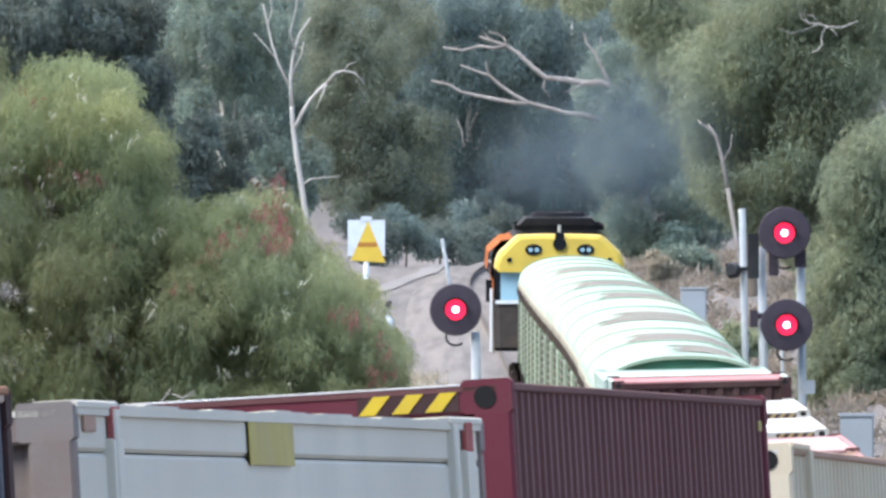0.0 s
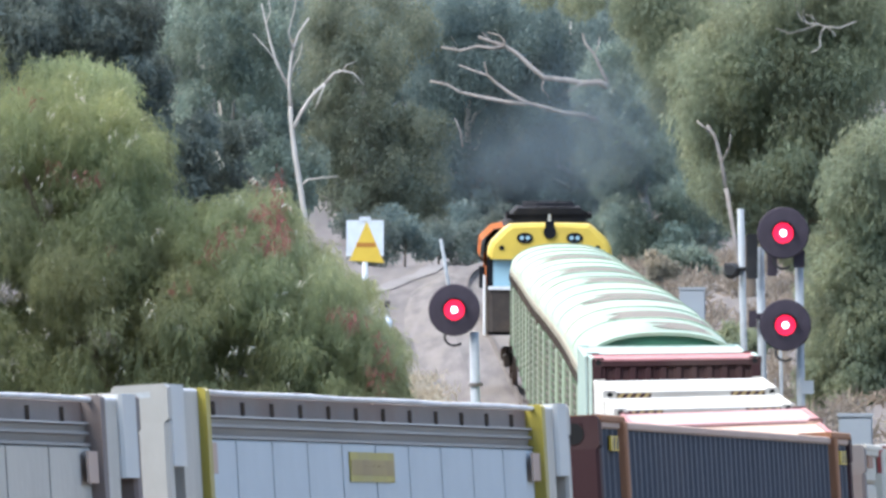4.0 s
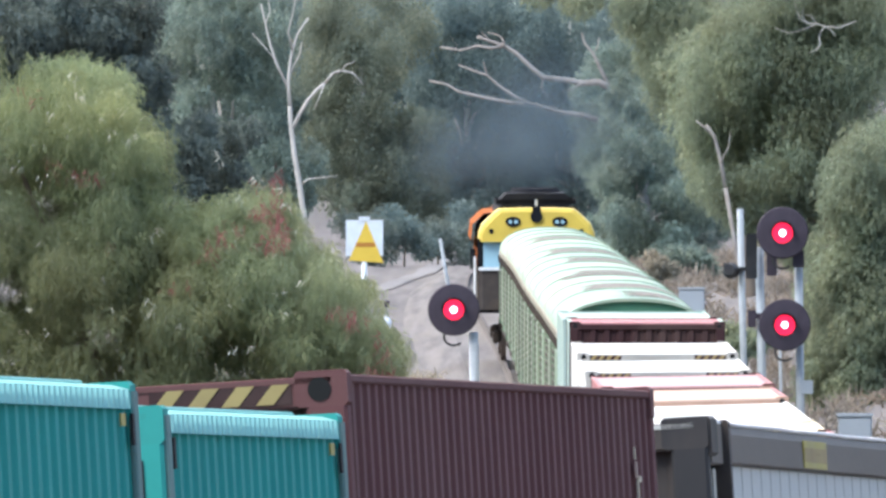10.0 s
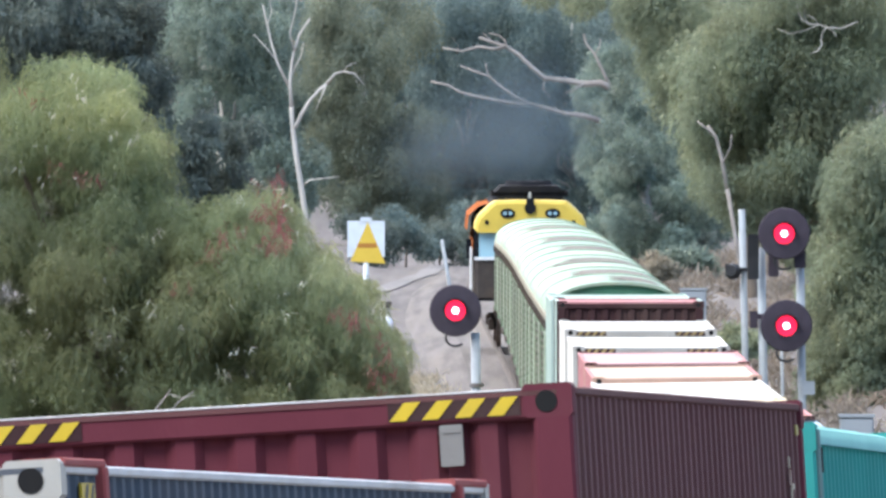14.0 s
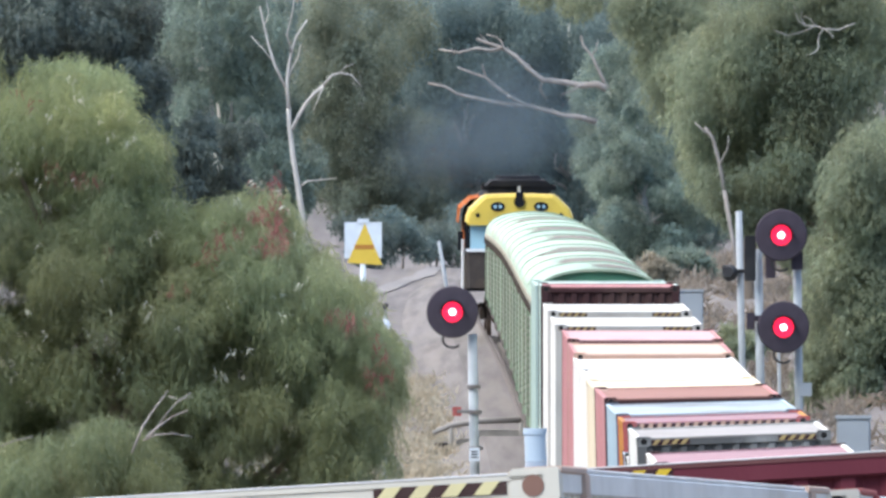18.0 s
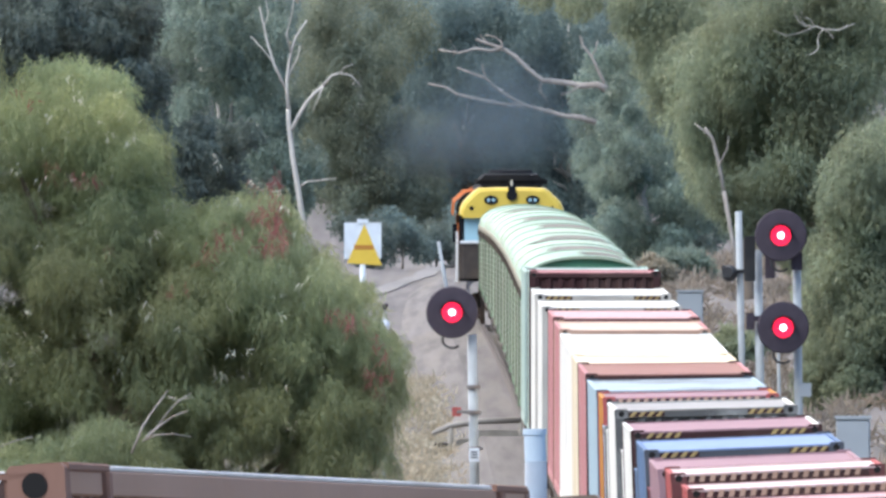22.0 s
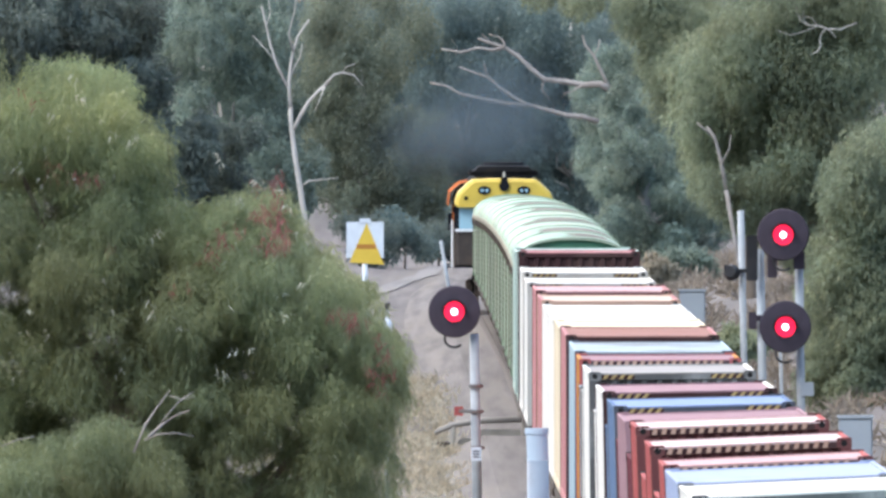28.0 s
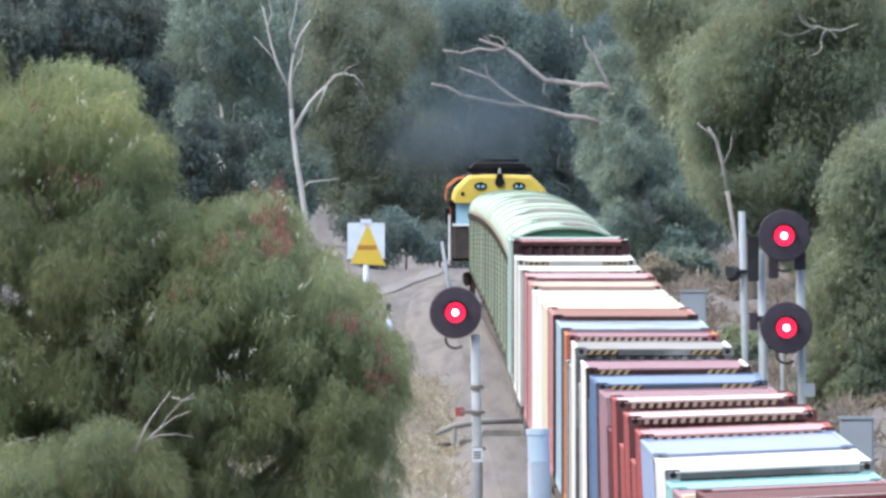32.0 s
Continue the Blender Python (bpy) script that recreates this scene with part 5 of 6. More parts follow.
# from the front of the train to its rear: label, paint, length, height above the rail, place of the rear end, extras
# darker end_m paints on the far boxes put end-wall shade into the colour
ROW = [
    ("pale green steel container behind the covered vans", M["palegreen"], FT40, 3.96, 466.0, {}),
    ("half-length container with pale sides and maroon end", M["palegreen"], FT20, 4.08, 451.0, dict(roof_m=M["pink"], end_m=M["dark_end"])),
    ("white steel container with a bright roof", M["white"], FT40, 3.82, 431.0, dict(marks="d", end_m=M["silver"])),
    ("white steel container with a bright roof", M["white"], FT40, 3.76, 412.0, dict(marks="d", end_m=M["silver"])),
    ("faded red container with a pink roof", M["pink"], FT40, 3.84, 382.5, dict(roof_m=M["blush"], end_m=M["brown"])),
    ("faded red container with a tan roof", M["pink"], FT40, 3.80, 366.5, dict(roof_m=M["ecru"], end_m=M["tan"])),
    ("white steel container with a sun-bleached roof", M["white"], FT40, 3.74, 351.5, {}),
    ("white steel container with a sun-bleached roof", M["white"], FT40, 3.74, 336.0, {}),
    ("cream steel container with a stained roof", M["cream"], FT40, 3.76, 320.0, {}),
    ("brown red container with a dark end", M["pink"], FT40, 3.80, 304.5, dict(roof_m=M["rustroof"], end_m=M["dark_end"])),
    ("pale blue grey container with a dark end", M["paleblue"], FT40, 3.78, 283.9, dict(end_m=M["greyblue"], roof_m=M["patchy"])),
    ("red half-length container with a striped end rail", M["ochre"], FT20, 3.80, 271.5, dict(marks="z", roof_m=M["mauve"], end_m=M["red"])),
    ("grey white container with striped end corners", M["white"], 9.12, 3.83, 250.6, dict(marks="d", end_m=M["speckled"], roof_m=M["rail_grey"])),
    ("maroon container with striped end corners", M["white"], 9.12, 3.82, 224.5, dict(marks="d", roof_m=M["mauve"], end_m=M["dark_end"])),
    ("dark blue container with striped end corners", M["blue"], 9.12, 3.82, 203.6, dict(marks="d", roof_m=M["blue_sunlit"], end_m=M["slate"])),
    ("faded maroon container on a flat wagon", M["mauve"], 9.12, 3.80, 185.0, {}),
    ("red half-length container with a striped end rail", M["red"], FT20, 3.92, 167.4, dict(marks="z", roof_m=M["rosewhite"], end_m=M["red_shaded"])),
    ("red half-length container with a striped end rail", M["red"], FT20, 3.92, 146.2, dict(marks="z", roof_m=M["rosewhite"], end_m=M["red_shaded"])),
    ("red half-length container with a striped end rail", M["red"], FT20, 3.89, 127.8, dict(marks="z", roof_m=M["blush"], end_m=M["red_shaded"])),
    ("faded blue container on a flat wagon", M["lavender"], FT40, 3.86, 110.4, {}),
    ("cream container with rust along its top edge", M["cream"], FT48, 3.77, 127.5, dict(roof_m=M["white"], rail_m=M["tan"], post_m=M["cream"], end_m=M["cream"])),
    ("maroon steel container with yellow striped end rail", M["brown"], FT40, 3.95, 113.6, dict(end_m=M["maroon"], marks="ht3")),
    ("white panelled container with red straps and an ochre plate", M["warmwhite"], 14.1, 3.80, 98.65, dict(style="panel", end_m=M["frieze"], plate=(1.5, 0.14, 0.10, "ochre_plate"))),
    # pale rail_m: sun glint on the roof edge, put into the rail colour
    ("slate blue container with orange lifting posts", M["slate"], FT48, 3.83, 82.4, dict(post_m=M["orange"], marks="y", rail_m=M["ecru"], end_m=M["dark_end"])),
    ("silver side-loading container with white boards and yellow posts", M["cool_board"], FT48, 3.87, 67.0, dict(style="boards", post_m=M["ochre_plate"], end_m=M["silver"], plate=(1.6, 0.10, 0.235, "ochre_plate"))),
    ("weathered grey side-loading container with ribbed rails", M["silver"], FT48, 3.83, 51.6, dict(style="boards", post_m=M["frieze"], end_m=M["frieze"], marks="l")),
    ("grey container with a dark top beam and ochre plate", M["warm_board"], FT48, 3.85, 35.9, dict(style="fascia", post_m=M["under"], end_m=M["charcoal"], plate=(1.6, 0.11, 0.10, "ochre_plate"))),
    ("brown steel container with a dark striped end rail", M["brown"], FT40, 3.95, 21.2, dict(marks="ds")),
    ("teal half-length container with a ribbed roof edge", M["teal"], FT20, 3.80, 15.0, dict(marks="tr")),
    ("teal half-length container with a ribbed roof edge", M["teal"], FT20, 3.87, 8.2, dict(marks="tr")),
    ("maroon steel container with yellow striped end rail", M["brown"], FT40, 3.95, -5.1, dict(end_m=M["maroon"], marks="htsv")),
    # here the glint along the top rail is coloured with the lip material
    ("low grey blue container with red lifting posts", M["greyblue"], FT48, 3.605, -22.9, dict(post_m=M["red"], marks="y", end_m=M["silver"], rail_m=M["lip"])),
    ("low cream container with brown and yellow striped end rail", M["warmwhite"], FT48, 3.628, -40.4, dict(marks="bR", post_m=M["ecru"], rail_m=M["lip"])),
    ("low patchy grey container on a flat wagon", M["patchy"], FT40, 3.535, -73.3, dict(end_m=M["grey_rail"])),
    ("orange brown container with black and white striped end rail", M["worn_brown"], 16.15, 3.595, -91.9, dict(marks="wR", end_m=M["worn_brown"], rail_m=M["tan"])),
]
FILL = {250.6: "white", 224.5: "white", 203.6: "blue", 185.0: "maroon", 167.4: "maroon", 146.2: "red", 127.8: "red"}
AHEAD = [r[0] for r in ROW].index("cream container with rust along its top edge")
for q, colour in FILL.items():
    short = [r for r in ROW[:AHEAD] if r[4] == q][0]
    gap = 13.4 - short[2] - 0.9
    container("low %s box container beside a taller one" % colour.replace("pale", "pale "), M[colour], gap, 3.42, q + LAG + 1.25 * short[2] + 1.0, end_m=M["charcoal"])
for i, (label, pm, L, top, q, kw) in enumerate(ROW):
    s = q + (LAG + 0.13 * L if i < AHEAD else 0.0)
    container(label, pm, L, top, s, **kw)
    if i < AHEAD and L < 10:
        flat_wagon(s + (2.6 if q == 271.5 else 5.5), FT40)
    elif L > 10:
        flat_wagon(s + L / 2, L)
container("low pale blue box container beside a taller one", M["paleblue"], 3.0, 3.42, 269.1 + LAG, end_m=M["charcoal"])
container("white container with a bleached roof and speckled end", M["white"], FT40, 3.85, 94.3 + LAG, end_m=M["speckled"])
flat_wagon(94.3 + LAG + FT40 / 2, FT40)
container("bright aqua half-length container with a bleached roof", M["aqua"], FT20, 3.73, 85.2 + LAG)
flat_wagon(85.2 + LAG + FT20 / 2, FT20)
container("faded mauve container on a flat wagon", M["mauve"], FT40, 3.73, 70.2 + LAG)
flat_wagon(70.2 + LAG + FT40 / 2, FT40)
flat_wagon(14.7, FT40)


# ---------------------------------------------------------------- covered vans
def van(q_mid, crest, stains=(), aside=0.0, L=18.2):
    v = thing("covered_van", "pale green covered van with an arched roof and ribbed sides", "wagon", "covered vans of the train")
    R = 0.58
    E = crest - R
    arch = [(1.23 * math.copysign(abs(math.cos(a)) ** 0.85, math.cos(a)), E + R * math.sin(a) ** 0.9) for a in (math.pi * i / 20 for i in range(21))]

    def roof(g):
        g.sheet([[(x, y, z + (0.004 if j % 2 else 0)) for x, z in arch] for j, y in enumerate(np.linspace(-L / 2, L / 2, 13))])
    part("roof", shared(("van_roof", L, E), M["van_roof"], roof, True), v)
    for e in (-1, 1):
        def end(g):
            ring = [(x * 0.99, e * (L / 2 - 0.04), z - 0.015) for x, z in arch] + [(-1.19, e * (L / 2 - 0.04), 1.05), (1.19, e * (L / 2 - 0.04), 1.05)]
            g.add(ring, [tuple(range(len(ring)))])
            for x in (-0.9, -0.3, 0.3, 0.9):
                g.bar(x - 0.05, x + 0.05, e * L / 2 - 0.05, e * L / 2 + 0.03, 1.05, E + 0.3, 0.02, "z")
        part("end_wall", shared(("van_end", L, e, E), M["van_end"], end), v)

        def flange(g):
            ya, yb = e * L / 2 - 0.05, e * L / 2 + 0.06
            g.sheet([[(x, y, z + h) for x, z in arch] for y, h in ((ya, -0.03), (ya, 0.022), (yb, 0.022), (yb, -0.03), (ya, -0.03))])
        part("roof_flange", shared(("van_flange", L, e, E), M["van_roof"], flange), v)
    for s in (-1, 1):
        part("side_wall", shared(("van_side", L, s, E), M["van_side"], lambda g: g.sheet([[(s * (1.12 + w), y, z) for y, w in wave(-L / 2 + 0.1, L / 2 - 0.1, 1.2, 0.05)] for z in (1.05, E - 0.2)])), v)
        part("eave_beam", shared(("van_beam", L, E), M["van_beam"], lambda g: g.bar(-0.06, 0.06, -L / 2, L / 2, E - 0.27, E + 0.035, 0.03)), v, "weathered brown eave beam", Matrix.Translation((s * 1.19, 0, 0)))
        for i in range(8):
            y = -L / 2 + 1.2 + (L - 2.4) * i / 7
            part("stanchion", shared(("van_post", E), M["van_side"], lambda g: g.bar(-0.04, 0.04, -0.09, 0.09, 1.05, E - 0.22, 0.02, "z")), v, m=Matrix.Translation((s * 1.17, y, 0)))
            part("bracket", shared(("beam_bracket", E), M["under"], lambda g: g.bar(-0.03, 0.03, -0.12, 0.12, E - 0.24, E - 0.08, 0.01)), v, m=Matrix.Translation((s * 1.245, y, 0)))
        # dark slats added towards the front as gap shade, grimy corner posts at both ends
        part("louvre_bay", shared(("louvre_bay", L, E), M["van_gap_dark"], lambda g: [g.bar(-0.02, 0.02, L / 2 - 5.2, L / 2 - 0.5, z, z + 0.10, 0.02) for z in np.arange(1.2, E - 0.4, 0.13)]), v, "dark slats added for the shade between vans", Matrix.Translation((s * 1.205, 0, 0)))
        for e in (-1, 1):
            part("end_post", shared(("van_end_post", E), M["van_side"], lambda g: g.bar(-0.06, 0.06, -0.16, 0.16, 1.0, E - 0.2, 0.02, "z")), v, m=Matrix.Translation((s * 1.18, e * (L / 2 - 0.18), 0)))
        part("door_leaf", shared(("van_door", E), M["van_side"], lambda g: g.bar(-0.025, 0.025, -2.2, 2.2, 1.1, E - 0.35, 0.01)), v, "sliding side door", Matrix.Translation((s * 1.205, -2.0, 0)))
    part("underframe", shared(("van_under", L), M["under"], lambda g: g.bar(-1.15, 1.15, -L / 2, L / 2, 0.75, 1.06, 0.03)), v)
    for y in (-L / 2 + 2.4, L / 2 - 2.4):
        bogie(v, y)
    for y, ln, a0, a1 in stains:      # brown weathered sheets patched onto the roof
        def skin(a, yy):
            return (1.234 * math.copysign(abs(math.cos(a)) ** 0.85, math.cos(a)), yy, E + 0.016 + R * math.sin(a) ** 0.9)
        wob = [(y - ln / 2, 0.72, 0.05), (y - ln * 0.38, 0.95, -0.03), (y - ln * 0.1, 1.0, 0.02), (y + ln * 0.2, 0.9, -0.04), (y + ln * 0.38, 0.97, 0.03), (y + ln / 2, 0.6, 0.0)]
        part("roof_patch", Geo().sheet([[skin(a, yy) for a in np.linspace(math.pi * (0.5 - a1 * k + w), math.pi * (0.5 + a0 * k + w), 11)] for yy, k, w in wob]).mesh("roof_patch", M["patch"], True), v, "brown weathered roof patch")
    RIDES.append((v, q_mid, L, 0.0, aside))


CRESTS = (4.12, 4.10, 4.08, 4.04, 4.00, 3.95, 3.89, 3.83, 3.77, 3.70, 3.62, 3.54, 3.45, 3.36)
STAINS = {0: ((-0.5, 8.0, 0.0, 0.20),), 1: ((-2.0, 10.0, 0.14, 0.30),), 2: ((6.6, 4.5, 0.22, 0.2),), 3: ((-3.0, 9.0, 0.12, 0.30),), 5: ((0.0, 12.0, 0.1, 0.26),), 7: ((0.0, 14.0, 0.16, 0.24),), 10: ((0.0, 14.0, 0.2, 0.2),)}
for i, crest in enumerate(CRESTS):
    van(484.5 + LAG + 20.35 * (i + 0.5), crest, STAINS.get(i, ()), 0.06 + 0.018 * i)


# ---------------------------------------------------------------- locomotive
def locomotive(q_rear, L=20.0):
    lo = thing("locomotive", "yellow fronted diesel locomotive with black roof and orange flank", "locomotive")
    y0 = -L / 2
    sec = [(-1.46, 3.07), (-1.44, 3.24), (-1.36, 3.42), (-1.06, 3.71), (-0.93, 3.80), (-0.4, 3.82), (0.4, 3.82), (0.93, 3.80), (1.06, 3.71), (1.36, 3.42), (1.44, 3.24), (1.46, 3.07)]
    part("body", shared("loco_body", M["loco_black"], lambda g: [g.bar(-1.45, 1.45, y0 + 0.6, L / 2, 1.2, 3.08, 0.04), g.sheet([[(x, y, z) for x, z in sec] for y in (y0 + 1.6, L / 2)])]), lo)
    def cowl(g):
        rows = []
        for y, k, dz in ((y0 + 0.02, 0.93, -0.10), (y0 + 0.10, 0.98, -0.02), (y0 + 0.4, 1.0, 0.0), (y0 + 1.6, 1.0, 0.0)):
            rows.append([(x * k, y, z + (dz if z > 3 else 0)) for x, z in sec])
        g.sheet(rows)
        g.add([(x * 0.93, y0 + 0.02, z + (-0.10 if z > 3 else 0)) for x, z in sec], [tuple(range(len(sec)))])
    cw = part("cab_cowl", shared("cab_cowl", M["loco_yellow"], cowl), lo, "bright yellow cab cowl")
    for s in (-1, 1):
        hl = part("headlight", shared("headlight", M["loco_black"], lambda g: g.tube([(0, 0, 0), (0, 0.06, 0)], [0.17, 0.17], 16)), cw, "dark twin headlight", Matrix.LocRotScale((s * 0.58, y0 - 0.01, 3.47), None, (1.15, 1, 0.75)))
        for o in (-0.07, 0.07):
            part("lens", shared("lens", M["glass"], lambda g: g.tube([(0, 0, 0), (0, 0.02, 0)], [0.05, 0.05], 10)), lo, m=Matrix.Translation((s * 0.58 + o, y0 - 0.025, 3.47)))
        part("marker_light", shared("marker", M["loco_black"], lambda g: g.tube([(0, 0, 0), (0, 0.04, 0)], [0.06, 0.06], 10)), cw, m=Matrix.Translation((s * 1.12, y0 - 0.005, 3.24)))
        part("windscreen", shared("windscreen", M["glass"], lambda g: g.bar(-0.58, 0.58, -0.02, 0.02, -0.34, 0.34, 0.01)), lo, "pale reflecting windscreen", Matrix.Translation((s * 0.74, y0 + 0.235, 2.66)))
        part("flank", shared(("flank", s), M["loco_orange"], lambda g: g.sheet([[(x, y, z) for x, z in ((s * 1.47, 2.35), (s * 1.47, 2.9), (s * 1.40, 3.26), (s * 1.05, 3.73))] for y in (y0 + 1.7, L / 2 - 1)])), lo, "orange flank band")
        if s < 0:
            part("handrail", shared("handrail", M["white_mark"], lambda g: g.tube([(0, 0, 1.2), (0, 0, 2.6)], [0.035, 0.035], 8)), lo, "white handrail", Matrix.Translation((s * 1.52, y0 + 0.5, 0)))
    part("centre_panel", shared("centre_panel", M["loco_black"], lambda g: [g.tube([(0, y0 - 0.05, 3.60), (0, y0 + 0.2, 3.60)], [0.15, 0.15], 16), g.bar(-0.10, 0.10, y0 - 0.02, y0 + 0.3, 3.62, 3.86, 0.03)]), lo, "round black lamp housing below the horn")
    for s in (-1,):
        part("shoulder_housing", shared(("shoulder_housing", s), M["loco_orange"], lambda g: g.sheet([[(s * x, y, z) for x, z in ((1.45, 2.75), (1.62, 3.0), (1.58, 3.40), (1.30, 3.66), (0.95, 3.72))] for y in (y0 + 1.75, y0 + 2.2, L / 2 - 2)])), lo, "orange shoulder housing")
        if s < 0:
            part("mirror", shared("mirror", M["loco_black"], lambda g: g.bar(-0.07, 0.07, -0.05, 0.05, -0.25, 0.25, 0.02, "z")), lo, m=Matrix.Translation((s * 1.58, y0 + 0.6, 2.55)))
    part("nose", shared("nose", M["under"], lambda g: [g.bar(-1.44, 1.44, y0 + 0.12, y0 + 0.55, 1.28, 2.30, 0.10, "z")]), lo, "grimy grey brown nose")
    for s in (-1, 1):
        part("side_skirt", shared(("side_skirt", s), M["grey_rail"], lambda g: g.bar(s * 1.46 - 0.02, s * 1.46 + 0.02, y0 + 0.8, L / 2 - 0.5, 1.15, 2.34, 0.01)), lo, "grimy grey brown lower side")
    part("cab_front", shared("cab_front", M["loco_black"], lambda g: g.bar(-1.42, 1.42, y0 + 0.26, y0 + 0.5, 1.25, 3.05, 0.03)), lo)
    part("trim_bar", shared("trim_bar", M["white_mark"], lambda g: g.bar(-1.44, 1.44, y0 + 0.06, y0 + 0.2, 2.26, 2.34, 0.02)), lo, "white trim bar below the windscreen")
    part("radiator", shared("radiator", M["loco_black"], lambda g: g.bar(-1.0, 1.0, y0 + 1.4, y0 + 9.5, 3.76, 4.16, 0.26)), lo, "black roof radiator housing")
    for i in range(3):
        part("fan", shared("fan", M["loco_black"], lambda g: g.tube([(0, 0, 0), (0, 0, 0.08)], [0.62, 0.58], 20)), lo, m=Matrix.Translation((0, y0 + 2.6 + 2.4 * i, 4.20)))
    part("horn", shared("horn", M["loco_black"], lambda g: [g.tube([(0, 0, 0), (0, -0.35, 0.02)], [0.06, 0.13], 10), g.box(-0.06, 0.06, 0, 0.3, -0.3, 0.1)]), lo, "black roof horn", Matrix.Translation((0, y0 + 0.55, 3.62)))
    part("aerial", shared("aerial", M["galv"], lambda g: g.tube([(0, 0, 0), (0, 0, 0.22)], [0.04, 0.03], 8)), lo, m=Matrix.Translation((0, y0 + 1.0, 3.8)))
    part("exhaust", shared("exhaust", M["loco_black"], lambda g: g.box(-0.3, 0.3, -0.4, 0.4, 0, 0.35)), lo, m=Matrix.Translation((0, 2, 3.78)))
    for y in (y0 + 3.6, L / 2 - 3.6):
        bogie(lo, y)
    RIDES.append((lo, q_rear + L / 2, L, 0.0))
    return lo


loco = locomotive(774.5 + LAG)

# ---------------------------------------------------------------- signals and lineside things


def searchlight(root, px, py, d, r=0.46):
    """A round target with a lit lens and a hood, turned to the camera."""
    v = Vector(at_view(px, py, d)) - root.matrix_basis.translation
    def disc(g):
        ring = [[(k * r * math.cos(a), y, k * r * math.sin(a)) for a in (2 * math.pi * i / 40 for i in range(41))] for k, y in ((0.16, -0.015), (0.6, -0.012), (0.96, 0.0), (1.0, 0.03), (0.9, 0.05), (0.0, 0.06))]
        g.sheet(ring)
    h = part("target", shared(("target", r), M["signal_black"], disc), root, "matt black round signal target", Matrix.Translation(v))
    part("lens", shared("lit_lens", M["lamp_red"], lambda g: g.tube([(0, -0.02, 0), (0, 0.0, 0)], [0.175, 0.19], 28)), h, "glowing red lens")
    part("lamp", shared("lamp_core", M["lamp_core"], lambda g: g.tube([(0, -0.03, 0), (0, -0.015, 0)], [0.052, 0.064], 20)), h, "bright lamp at the lens centre")
    part("hood", shared("hood", M["signal_black"], lambda g: g.sheet([[(0.21 * math.cos(a), y, 0.21 * math.sin(a)) for a in (math.pi * (-0.05 + 1.1 * i / 16) for i in range(17))] for y in (-0.28, 0.0)])), h)
    part("case", shared("case", M["signal_black"], lambda g: g.bar(-0.18, 0.18, 0.05, 0.4, -0.22, 0.22, 0.05)), h)
    part("cable", shared("cable", M["black"], lambda g: g.tube([(0.02 + 0.17 * math.cos(a) - 0.02, 0.1, -0.48 + 0.15 * math.sin(a)) for a in (math.pi * (0.8 + 0.95 * i / 10) for i in range(11))], [0.022] * 11, 7)), h)
    return v


def post(root, px, y0, y1, d, r, name="post", m="galv", label=""):
    a, b = Vector(at_view(px[0], y0, d)) - root.matrix_basis.translation, Vector(at_view(px[1], y1, d)) - root.matrix_basis.translation
    g = Geo().tube([a, b], [r, r], 14)
    return part(name, g.mesh(name, M[m], True), root, label)


SD = 570.0
b = based(843, SD)
s1 = thing("railway_signal", "single lamp railway signal showing red on a grey post", "signal", "signals beside the line", Matrix.Translation(b))
searchlight(s1, 803, 551, SD)
low = 441 + (EYE_Z - b[2] + 0.3) * FOCAL / SD
post(s1, (838, 846), 590, low, SD + 0.25, 0.085)
for y in (683, 728, 792):
    v = Vector(at_view(838 + (y - 590) * 0.03, y, SD + 0.25)) - Vector(b)
    part("clamp", shared("clamp", M["steel"], lambda g: g.tube([(0, 0, -0.03), (0, 0, 0.03)], [0.13, 0.13], 14)), s1, m=Matrix.Translation(v))
v = Vector(at_view(811, 727, SD)) - Vector(b)
part("marker_plate", shared("marker_plate", M["red"], lambda g: g.bar(-0.08, 0.08, -0.01, 0.01, -0.08, 0.08, 0.004)), s1, "small red marker plate", Matrix.Translation(v))
part("bracket", shared("sig_bracket", M["steel"], lambda g: g.bar(0, 0.25, -0.02, 0.02, -0.03, 0.03, 0.006, "x")), s1, m=Matrix.Translation(v))
v = Vector(at_view(842, 803, SD)) - Vector(b)
part("plate", shared("post_plate", M["sign_white"], lambda g: g.bar(-0.09, 0.09, -0.01, 0.01, -0.12, 0.12, 0.004)), s1, "small white plate with dark bars", Matrix.Translation(v + Vector((0, -0.12, 0))))
for o in (-0.05, 0.0, 0.05):
    part("bar", shared("plate_bar", M["black"], lambda g: g.box(-0.06, 0.06, -0.004, 0, -0.012, 0.012)), s1, m=Matrix.Translation(v + Vector((0, -0.132, o))))

b = based(1390, SD)
s2 = thing("railway_signal", "two lamp railway signal showing two reds on grey posts", "signal", "signals beside the line", Matrix.Translation(b))
searchlight(s2, 1385, 415, SD)
searchlight(s2, 1389, 578, SD)
low = 441 + (EYE_Z - b[2] + 0.3) * FOCAL / SD
post(s2, (1413, 1420), 455, low, SD + 0.5, 0.075)
post(s2, (1344, 1354), 440, low, SD + 0.7, 0.075)
post(s2, (1310, 1324), 372, low, SD + 1.0, 0.06)
post(s2, (1380, 1388), 600, low, SD + 0.9, 0.03, "conduit")
v = Vector(at_view(1330, 456, SD + 0.4)) - Vector(b)
part("backing_board", shared("backing_board", M["black"], lambda g: g.bar(-0.10, 0.10, -0.02, 0.02, -0.40, 0.40, 0.02)), s2, "black board seen beside the upper lamp", Matrix.Translation(v))
